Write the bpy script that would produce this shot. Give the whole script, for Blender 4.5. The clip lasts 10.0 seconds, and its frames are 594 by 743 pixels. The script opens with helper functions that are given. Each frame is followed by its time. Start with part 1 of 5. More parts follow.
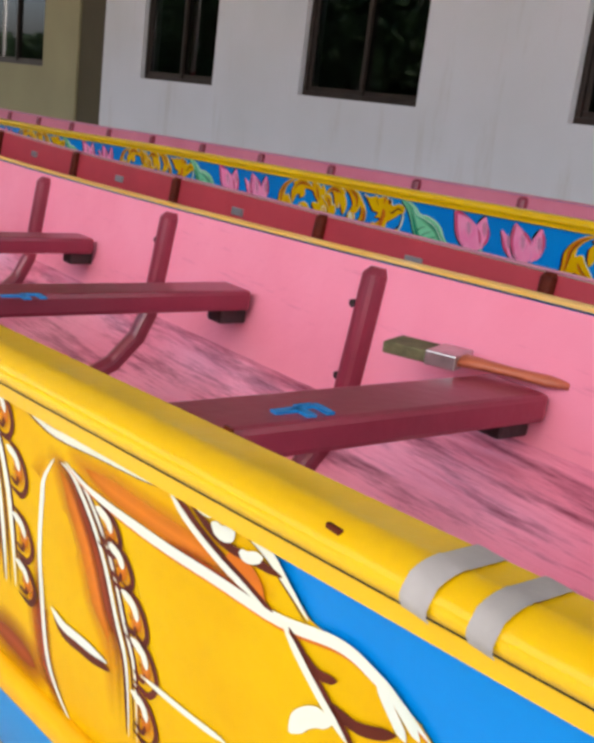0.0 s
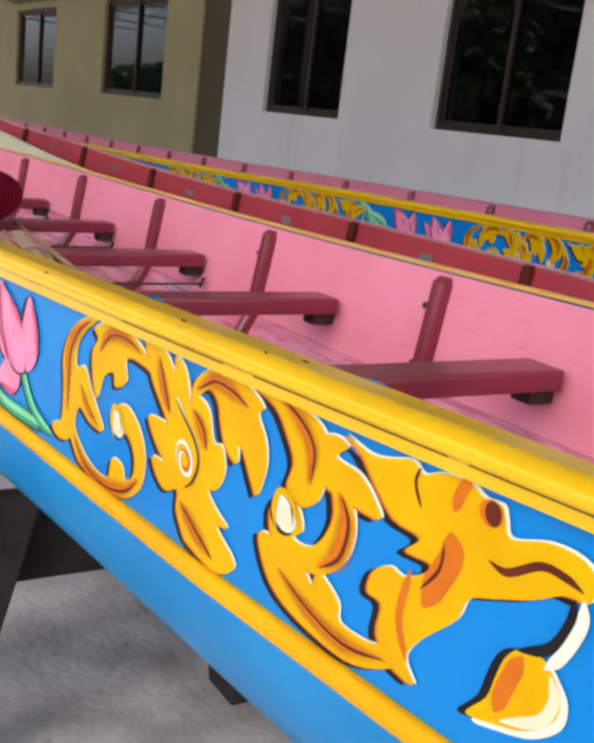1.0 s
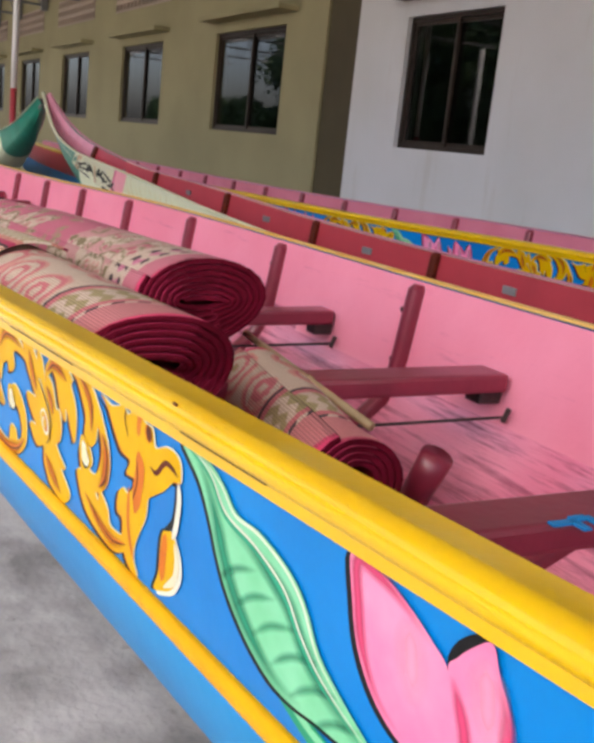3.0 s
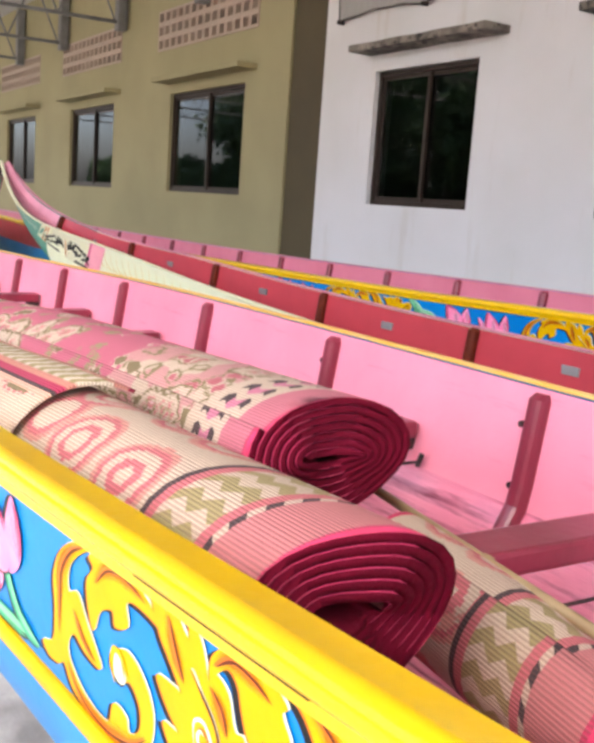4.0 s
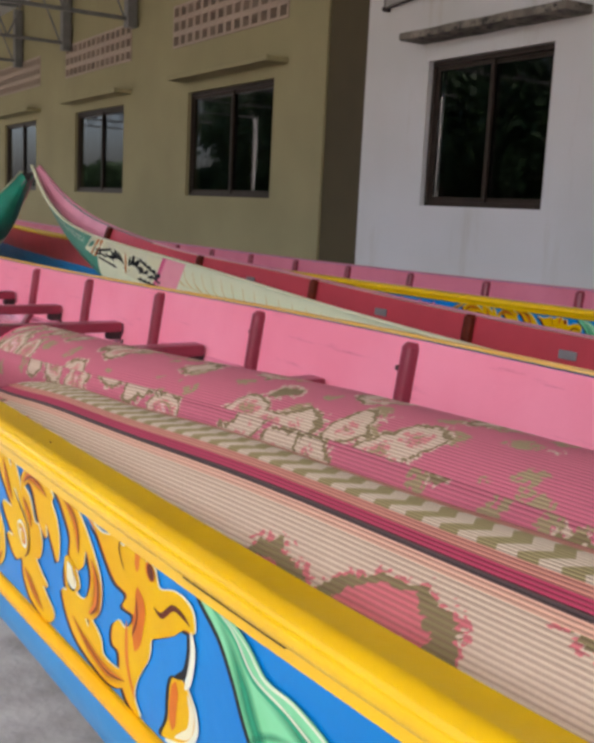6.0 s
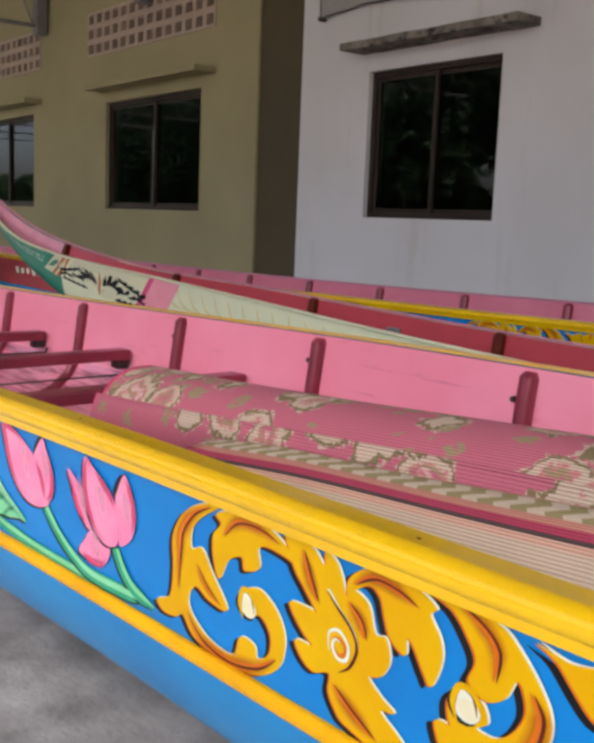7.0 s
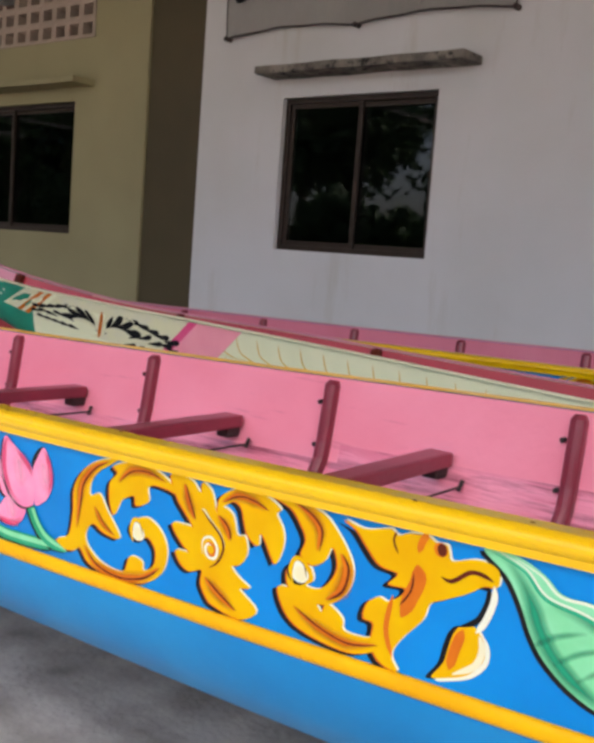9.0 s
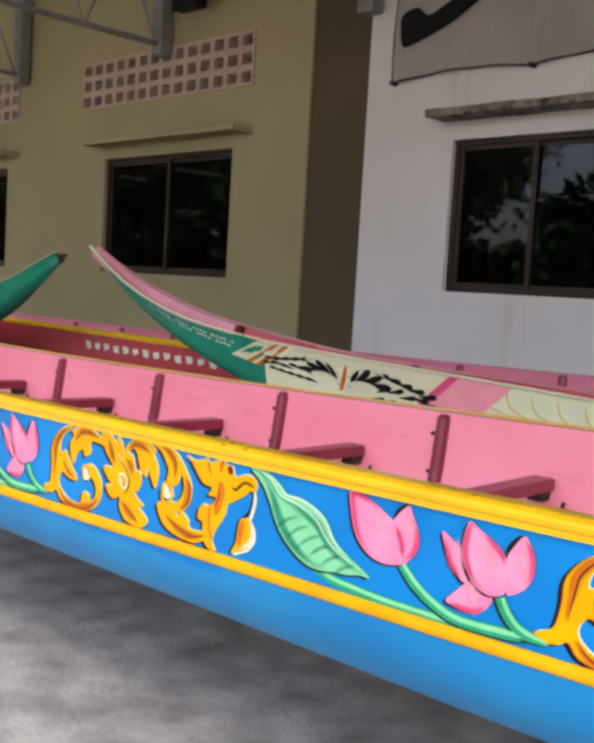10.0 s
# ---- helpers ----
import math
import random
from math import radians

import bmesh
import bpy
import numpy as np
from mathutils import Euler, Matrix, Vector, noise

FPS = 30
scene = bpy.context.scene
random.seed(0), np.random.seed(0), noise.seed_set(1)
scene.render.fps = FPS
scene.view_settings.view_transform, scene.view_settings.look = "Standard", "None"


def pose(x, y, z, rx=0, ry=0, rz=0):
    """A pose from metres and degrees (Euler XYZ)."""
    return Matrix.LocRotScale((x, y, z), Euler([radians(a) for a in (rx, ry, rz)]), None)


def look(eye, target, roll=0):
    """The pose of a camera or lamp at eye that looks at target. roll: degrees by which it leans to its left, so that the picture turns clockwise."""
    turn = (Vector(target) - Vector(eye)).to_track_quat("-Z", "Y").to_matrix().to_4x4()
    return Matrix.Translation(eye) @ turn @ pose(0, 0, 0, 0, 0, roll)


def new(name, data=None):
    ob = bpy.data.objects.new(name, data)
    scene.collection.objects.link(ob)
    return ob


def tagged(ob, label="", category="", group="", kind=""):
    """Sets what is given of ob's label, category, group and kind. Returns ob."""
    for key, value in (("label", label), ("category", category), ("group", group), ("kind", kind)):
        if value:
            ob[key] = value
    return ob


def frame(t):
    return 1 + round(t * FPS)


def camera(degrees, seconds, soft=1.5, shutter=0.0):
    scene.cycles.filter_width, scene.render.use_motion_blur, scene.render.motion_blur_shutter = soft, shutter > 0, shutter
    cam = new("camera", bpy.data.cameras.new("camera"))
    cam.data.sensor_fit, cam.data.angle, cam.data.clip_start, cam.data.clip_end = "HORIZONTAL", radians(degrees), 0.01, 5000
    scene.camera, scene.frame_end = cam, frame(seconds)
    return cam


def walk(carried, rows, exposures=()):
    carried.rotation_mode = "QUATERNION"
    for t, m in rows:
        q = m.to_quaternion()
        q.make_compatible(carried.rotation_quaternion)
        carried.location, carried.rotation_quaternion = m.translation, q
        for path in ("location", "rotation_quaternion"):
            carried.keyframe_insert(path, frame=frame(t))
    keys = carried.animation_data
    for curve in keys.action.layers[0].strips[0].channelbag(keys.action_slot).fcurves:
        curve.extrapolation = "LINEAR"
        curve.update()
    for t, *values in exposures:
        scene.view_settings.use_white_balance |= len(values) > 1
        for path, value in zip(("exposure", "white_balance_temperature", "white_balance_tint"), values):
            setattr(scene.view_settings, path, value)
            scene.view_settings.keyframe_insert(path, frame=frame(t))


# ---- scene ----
cam = camera(34.1, 10.0, soft=4.1)
PATH = [
    (0, (0.133, 1.647, 1.377), (-1.385, 2.841, 0.857), 7.1),
    (0.5, (-0.077, 1.492, 1.396), (-1.625, 2.652, 0.889), 7.3),
    (1, (-0.242, 1.397, 1.389), (-1.866, 2.457, 0.9), 6.9),
    (1.5, (-0.51, 1.415, 1.406), (-2.238, 2.309, 0.942), 4.9),
    (2, (-0.765, 1.449, 1.389), (-2.522, 2.28, 0.919), 5.0),
    (3.5, (-1.628, 1.384, 1.406), (-3.322, 2.365, 0.996), 6.1),
    (4, (-1.918, 1.38, 1.427), (-3.61, 2.392, 1.092), 4.1),
    (4.5, (-2.167, 1.335, 1.425), (-3.814, 2.426, 1.112), 3.9),
    (5, (-2.369, 1.317, 1.413), (-4.029, 2.384, 1.086), 3.4),
    (5.5, (-2.667, 1.331, 1.405), (-4.38, 2.306, 1.068), 3.1),
    (7, (-3.379, 0.971, 1.409), (-4.937, 2.189, 1.109), 2.3),
    (7.5, (-3.714, 0.854, 1.411), (-5.262, 2.089, 1.131), 2.3),
    (8, (-3.999, 0.671, 1.418), (-5.405, 2.074, 1.182), 4.0),
    (8.5, (-4.246, 0.517, 1.432), (-5.515, 2.048, 1.218), 4.9),
    (9, (-4.607, 0.452, 1.41), (-5.845, 2.006, 1.184), 4.3),
    (9.5, (-4.889, 0.311, 1.42), (-6.132, 1.864, 1.206), 4.7),
    (10, (-5.146, 0.07, 1.442), (-6.538, 1.497, 1.273), 3.4),
]
EXPOSURES = [(0.0, 1.78), (0.5, 1.53), (1.0, 1.75), (1.5, 1.72), (2.0, 1.78), (3.3, 1.8), (3.6, 1.95), (4.0, 2.6), (4.5, 2.5), (5.0, 2.12), (5.5, 1.75), (7.0, 1.52), (7.5, 1.62), (8.5, 1.6), (9.0, 1.58), (9.5, 1.48), (10.0, 1.72)]
walk(cam, [(t, look(eye, target, roll)) for t, eye, target, roll in PATH], EXPOSURES)

import mathutils

# ---- light ----
world = bpy.data.worlds.new("sky")
scene.world = world
world.use_nodes = True
wn = world.node_tree
sky = wn.nodes.new("ShaderNodeTexSky")
sky.sky_type = 'NISHITA'
sky.sun_disc = False
sky.sun_elevation, sky.sun_rotation = radians(52), radians(148)
sky.dust_density = 5.0
sky.air_density = 0.7
bg = wn.nodes["Background"]
bg.inputs["Strength"].default_value = 0.15
wn.links.new(sky.outputs[0], bg.inputs["Color"])
sun = new("sun", bpy.data.lights.new("sun", 'SUN'))
sun.data.energy, sun.data.angle, sun.data.color = 1.3, radians(18), (1.0, 0.95, 0.88)
sun.matrix_world = look((0, 0, 0), (-0.35, 0.55, -0.85))
scene.view_settings.exposure = 2.2


# ---- materials ----
def material(name, base, second=None, scale=6.0, rough=0.5, bump=0.1, fine=90.0, metal=0.0, coat=0.0, third=None, sharp=0.12, stretch=(1, 1, 1), above=0.62, gloss=0.5):
    """Two colours mixed by a large noise, a finer noise for grain and relief; third: worn spots."""
    m = bpy.data.materials.new(name)
    m.use_nodes = True
    t = m.node_tree
    n, l = t.nodes, t.links
    bsdf = n["Principled BSDF"]
    bsdf.inputs["Roughness"].default_value = rough
    bsdf.inputs["Metallic"].default_value = metal
    bsdf.inputs["Specular IOR Level"].default_value = gloss
    bsdf.inputs["Coat Weight"].default_value = coat
    bsdf.inputs["Coat Roughness"].default_value = 0.15
    co = n.new("ShaderNodeTexCoord")
    big = n.new("ShaderNodeTexNoise")
    big.inputs["Scale"].default_value, big.inputs["Detail"].default_value = scale, 6
    l.new(co.outputs["Object"], big.inputs["Vector"])
    ramp = n.new("ShaderNodeValToRGB")
    ramp.color_ramp.elements[0].position, ramp.color_ramp.elements[1].position = 0.35, 0.7
    ramp.color_ramp.elements[0].color = (*base, 1)
    ramp.color_ramp.elements[1].color = (*(second or [c * 0.82 for c in base]), 1)
    l.new(big.outputs["Fac"], ramp.inputs["Fac"])
    colour = ramp.outputs["Color"]
    small = n.new("ShaderNodeTexNoise")
    small.inputs["Scale"].default_value, small.inputs["Detail"].default_value = fine, 4
    l.new(co.outputs["Object"], small.inputs["Vector"])
    if third:
        spot = n.new("ShaderNodeTexNoise")
        spot.inputs["Scale"].default_value, spot.inputs["Detail"].default_value = scale * 2.3, 8
        spot.inputs["Roughness"].default_value = 0.7
        along = n.new("ShaderNodeMapping")
        along.inputs["Scale"].default_value = stretch
        l.new(co.outputs["Object"], along.inputs["Vector"])
        l.new(along.outputs["Vector"], spot.inputs["Vector"])
        edge = n.new("ShaderNodeValToRGB")
        edge.color_ramp.elements[0].position, edge.color_ramp.elements[1].position = above, above + sharp
        l.new(spot.outputs["Fac"], edge.inputs["Fac"])
        mix = n.new("ShaderNodeMix")
        mix.data_type = 'RGBA'
        l.new(edge.outputs["Color"], mix.inputs["Factor"])
        l.new(colour, mix.inputs["A"])
        mix.inputs["B"].default_value = (*third, 1)
        colour = mix.outputs["Result"]
    l.new(colour, bsdf.inputs["Base Color"])
    if bump:
        bp = n.new("ShaderNodeBump")
        bp.inputs["Strength"].default_value, bp.inputs["Distance"].default_value = bump, 0.01
        l.new(small.outputs["Fac"], bp.inputs["Height"])
        l.new(bp.outputs["Normal"], bsdf.inputs["Normal"])
    return m


BLUE = material("blue_paint", (0.0, 0.165, 0.50), (0.0, 0.21, 0.59), 4, 0.35, 0.04, 40, coat=0.02, gloss=0.15, third=(0.004, 0.17, 0.44), sharp=0.3)
LIGHT_BLUE = material("light_blue_paint", (0.004, 0.18, 0.46), (0.01, 0.24, 0.55), 3, 0.4, 0.05, 40, coat=0.03, gloss=0.2)
YELLOW = material("yellow_paint", (0.72, 0.45, 0.001), (0.66, 0.39, 0.002), 6, 0.28, 0.06, 60, coat=0.45, gloss=0.15, third=(0.30, 0.12, 0.01), sharp=0.05, stretch=(0.7, 7, 7), above=0.69)
OCHRE = material("ochre_paint", (0.70, 0.38, 0.003), (0.62, 0.30, 0.003), 8, 0.35, 0.05, 60, gloss=0.1)
GOLD = material("gold_paint", (0.62, 0.385, 0.001), (0.59, 0.32, 0.001), 14, 0.35, 0.03, 80, gloss=0.06)
ORANGE = material("orange_paint", (0.56, 0.15, 0.006), (0.46, 0.10, 0.006), 16, 0.4, 0.03, 80, gloss=0.15)
BROWN = material("brown_line_paint", (0.07, 0.012, 0.006), (0.12, 0.02, 0.008), 20, 0.4, 0.02, 80, gloss=0.1)
BLACK = material("black_paint", (0.008, 0.008, 0.010), (0.014, 0.014, 0.014), 20, 0.4, 0.02, 80, gloss=0.08)
CREAM = material("cream_paint", (0.66, 0.64, 0.40), (0.62, 0.60, 0.44), 14, 0.35, 0.02, 80, gloss=0.15)
PALE = material("pale_outline_paint", (0.66, 0.68, 0.54), (0.58, 0.64, 0.56), 14, 0.35, 0.02, 80, gloss=0.15)
LOTUS = material("lotus_pink_paint", (0.76, 0.19, 0.36), (0.78, 0.28, 0.44), 18, 0.35, 0.02, 80, gloss=0.15)
ROSE = material("deep_rose_paint", (0.62, 0.06, 0.18), (0.7, 0.09, 0.22), 18, 0.35, 0.02, 80)
GREEN = material("leaf_green_paint", (0.012, 0.25, 0.12), (0.02, 0.34, 0.19), 18, 0.35, 0.02, 80, gloss=0.15)
MINT = material("mint_paint", (0.16, 0.52, 0.26), (0.22, 0.60, 0.35), 18, 0.35, 0.02, 80, gloss=0.15)
PINK = material("pink_paint", (0.86, 0.29, 0.39), (0.81, 0.24, 0.33), 3.5, 0.38, 0.15, 30, coat=0.1, third=(0.42, 0.09, 0.15), sharp=0.22, stretch=(0.35, 4.5, 4.5), above=0.60)
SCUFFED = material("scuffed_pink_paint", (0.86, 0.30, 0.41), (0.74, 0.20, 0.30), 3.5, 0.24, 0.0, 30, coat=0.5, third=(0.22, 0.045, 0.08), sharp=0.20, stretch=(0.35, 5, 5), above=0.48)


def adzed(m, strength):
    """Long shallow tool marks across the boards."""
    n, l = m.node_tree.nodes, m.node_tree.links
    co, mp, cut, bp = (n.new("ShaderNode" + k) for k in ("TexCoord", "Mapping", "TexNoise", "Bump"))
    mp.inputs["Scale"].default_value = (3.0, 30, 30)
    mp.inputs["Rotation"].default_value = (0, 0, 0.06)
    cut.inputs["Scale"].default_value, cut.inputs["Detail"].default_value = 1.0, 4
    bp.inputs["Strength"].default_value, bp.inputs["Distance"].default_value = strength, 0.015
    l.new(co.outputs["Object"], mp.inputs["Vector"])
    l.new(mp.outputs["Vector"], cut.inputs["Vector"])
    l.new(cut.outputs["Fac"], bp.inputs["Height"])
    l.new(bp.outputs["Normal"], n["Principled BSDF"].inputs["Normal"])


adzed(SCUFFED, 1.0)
MAROON = material("maroon_paint", (0.235, 0.022, 0.045), (0.17, 0.016, 0.032), 6, 0.35, 0.08, 50, coat=0.2)
RED = material("red_paint", (0.44, 0.040, 0.055), (0.36, 0.032, 0.045), 5, 0.4, 0.06, 50, coat=0.1)
IRON = material("dark_iron", (0.02, 0.016, 0.016), (0.05, 0.025, 0.02), 30, 0.6, 0.2, 80)
CONCRETE = material("concrete", (0.38, 0.365, 0.355), (0.17, 0.16, 0.156), 4.6, 0.75, 0.5, 38, third=(0.09, 0.082, 0.08), sharp=0.16)
EARTH = material("earth", (0.42, 0.37, 0.30), (0.32, 0.29, 0.22), 0.6, 0.9, 0.4, 8)
WHITE_WALL = material("white_plaster", (0.69, 0.68, 0.69), (0.62, 0.61, 0.60), 0.9, 0.75, 0.12, 60, third=(0.50, 0.46, 0.40), sharp=0.3, stretch=(1.6, 1.6, 0.22), above=0.56)
CREAM_WALL = material("cream_plaster", (0.35, 0.31, 0.165), (0.30, 0.265, 0.14), 0.9, 0.75, 0.12, 60, third=(0.25, 0.22, 0.13), sharp=0.35, stretch=(1.6, 1.6, 0.25))
BROWN_WALL = material("brown_plaster", (0.085, 0.065, 0.03), (0.065, 0.05, 0.024), 1.2, 0.75, 0.12, 60)
DIRTY = material("weathered_cement", (0.26, 0.23, 0.19), (0.07, 0.06, 0.05), 5, 0.85, 0.3, 60, third=(0.02, 0.018, 0.016), sharp=0.1, above=0.5)
ALU = material("bronze_aluminium", (0.04, 0.028, 0.022), (0.055, 0.038, 0.03), 9, 0.4, 0.02, 60, metal=0.6)
# Near-black colour stands in for the darkness of rooms without light.
UNLIT_BLACK = material("unlit_room_black", (0.014, 0.012, 0.011), (0.010, 0.009, 0.008), 2, 0.9, 0.05, 20)
TIN = material("grey_roof_sheet", (0.56, 0.56, 0.57), (0.48, 0.48, 0.49), 2, 0.5, 0.05, 30)
STEEL = material("grey_painted_steel", (0.22, 0.22, 0.22), (0.16, 0.16, 0.16), 6, 0.55, 0.05, 40)
TIMBER = material("weathered_timber", (0.030, 0.025, 0.023), (0.014, 0.011, 0.010), 7, 0.85, 0.5, 50, third=(0.060, 0.052, 0.047), sharp=0.3, gloss=0.08)
GREY_PLANK = material("grey_plank", (0.36, 0.33, 0.31), (0.24, 0.215, 0.20), 5, 0.8, 0.4, 50, third=(0.12, 0.10, 0.09), sharp=0.2)
CRIMSON = material("crimson_backing", (0.125, 0.004, 0.017), (0.085, 0.003, 0.011), 12, 0.9, 0.3, 120, gloss=0.08)
BAMBOO = material("bamboo", (0.36, 0.26, 0.13), (0.28, 0.19, 0.09), 20, 0.5, 0.1, 60)
BRISTLE = material("brush_bristle", (0.13, 0.12, 0.05), (0.08, 0.075, 0.03), 60, 0.8, 0.5, 150)
FERRULE = material("brush_ferrule", (0.55, 0.53, 0.5), (0.4, 0.39, 0.37), 40, 0.3, 0.05, 90, metal=0.9)
HANDLE = material("brush_handle", (0.45, 0.12, 0.05), (0.36, 0.09, 0.04), 20, 0.4, 0.05, 60)
TAPE = material("grey_tape", (0.38, 0.36, 0.33), (0.30, 0.285, 0.26), 40, 0.6, 0.1, 90)
TARP = material("grey_banner_cloth", (0.33, 0.32, 0.30), (0.28, 0.27, 0.255), 1.5, 0.7, 0.1, 60)
BARK = material("bark", (0.12, 0.09, 0.06), (0.07, 0.055, 0.04), 6, 0.9, 0.6, 20)
LEAVES = material("foliage", (0.05, 0.10, 0.025), (0.03, 0.065, 0.02), 1.5, 0.6, 0.0, 20)
WHITE_PAINT = material("white_paint", (0.75, 0.74, 0.72), (0.66, 0.65, 0.62), 6, 0.5, 0.05, 60)
FAR_RED = material("red_brick_render", (0.35, 0.10, 0.07), (0.28, 0.08, 0.06), 1, 0.8, 0.1, 20)
GLASS = bpy.data.materials.new("window_glass")
GLASS.use_nodes = True
g = GLASS.node_tree.nodes["Principled BSDF"]
g.inputs["Base Color"].default_value = (0.2, 0.2, 0.21, 1)
g.inputs["Roughness"].default_value = 0.02
g.inputs["Transmission Weight"].default_value = 1.0
g.inputs["IOR"].default_value = 1.43


# ---- mesh helpers ----
def finish(bm, name, mats, smooth=False):
    bmesh.ops.recalc_face_normals(bm, faces=bm.faces)
    me = bpy.data.meshes.new(name)
    bm.to_mesh(me)
    bm.free()
    for m in (mats if isinstance(mats, (list, tuple)) else [mats]):
        me.materials.append(m)
    if smooth:
        for p in me.polygons:
            p.use_smooth = True
    return me


def thing(name, bm, mats, label, category, group="", kind="", smooth=False):
    ob = new(name, finish(bm, name, mats, smooth))
    return tagged(ob, label, category, group, kind)


def empty(name, label, category, group="", kind="", at=(0, 0, 0)):
    ob = new(name)
    ob.location = at
    ob.empty_display_size = 0.1
    return tagged(ob, label, category, group, kind)


def part(name, bm, mats, parent, label="", smooth=False):
    ob = new(name, finish(bm, name, mats, smooth))
    ob.parent = parent
    ob.location = [-a for a in parent.location] if parent.type == 'EMPTY' else (0, 0, 0)
    if label:
        ob["label"] = label
    return ob


def box(bm, x0, x1, y0, y1, z0, z1, bevel=0.0, mi=0):
    m = Matrix.Translation(((x0 + x1) / 2, (y0 + y1) / 2, (z0 + z1) / 2)) @ Matrix.Diagonal((abs(x1 - x0), abs(y1 - y0), abs(z1 - z0), 1))
    made = bmesh.ops.create_cube(bm, size=1, matrix=m)
    faces = {f for v in made["verts"] for f in v.link_faces}
    for f in faces:
        f.material_index = mi
    if bevel:
        edges = {e for v in made["verts"] for e in v.link_edges}
        bmesh.ops.bevel(bm, geom=list(edges), offset=bevel, segments=2, affect='EDGES', profile=0.6)
    return bm


def rod(bm, a, b, r, sides=8, r2=None, mi=0):
    a, b = Vector(a), Vector(b)
    d = b - a
    m = Matrix.Translation((a + b) / 2) @ d.to_track_quat('Z', 'Y').to_matrix().to_4x4()
    made = bmesh.ops.create_cone(bm, cap_ends=True, segments=sides, radius1=r, radius2=r if r2 is None else r2, depth=d.length, matrix=m)
    for v in made["verts"]:
        for f in v.link_faces:
            f.material_index = mi
    return bm


def loft(bm, rings, close=True, caps=True, mi=0):
    rows = [[bm.verts.new(p) for p in ring] for ring in rings]
    n = len(rows[0])
    for a, b in zip(rows, rows[1:]):
        for k in range(n if close else n - 1):
            f = bm.faces.new((a[k], a[(k + 1) % n], b[(k + 1) % n], b[k]))
            f.material_index = mi
    if caps and close:
        bm.faces.new(rows[0]).material_index = mi
        bm.faces.new(rows[-1]).material_index = mi
    return rows


def curve_of(xs, ys):
    """A smooth function through the points (xs, ys), straight on beyond them."""
    xs, ys = np.array(xs, float), np.array(ys, float)
    slopes = np.gradient(ys, xs)

    def at(x):
        if x <= xs[0]:
            return float(ys[0] + slopes[0] * (x - xs[0]))
        if x >= xs[-1]:
            return float(ys[-1] + slopes[-1] * (x - xs[-1]))
        k = int(np.searchsorted(xs, x)) - 1
        k = max(0, min(k, len(xs) - 2))
        h = xs[k + 1] - xs[k]
        t = (x - xs[k]) / h
        return float((1 + 2 * t) * (1 - t) ** 2 * ys[k] + t * (1 - t) ** 2 * h * slopes[k] + t * t * (3 - 2 * t) * ys[k + 1] + t * t * (t - 1) * h * slopes[k + 1])
    return at


def smooth_loop(points, steps=4, closed=True):
    """Catmull-Rom through the points."""
    n = len(points)
    out = []
    for k in range(n if closed else n - 1):
        p = [points[(k + j) % n] if closed else points[min(max(k + j, 0), n - 1)] for j in (-1, 0, 1, 2)]
        for s in range(steps):
            t = s / steps
            out.append(tuple(0.5 * (2 * b + (c - a) * t + (2 * a - 5 * b + 4 * c - d) * t * t + (3 * b - a - 3 * c + d) * t ** 3) for a, b, c, d in zip(*p)))
    if not closed:
        out.append(tuple(points[-1]))
    return out


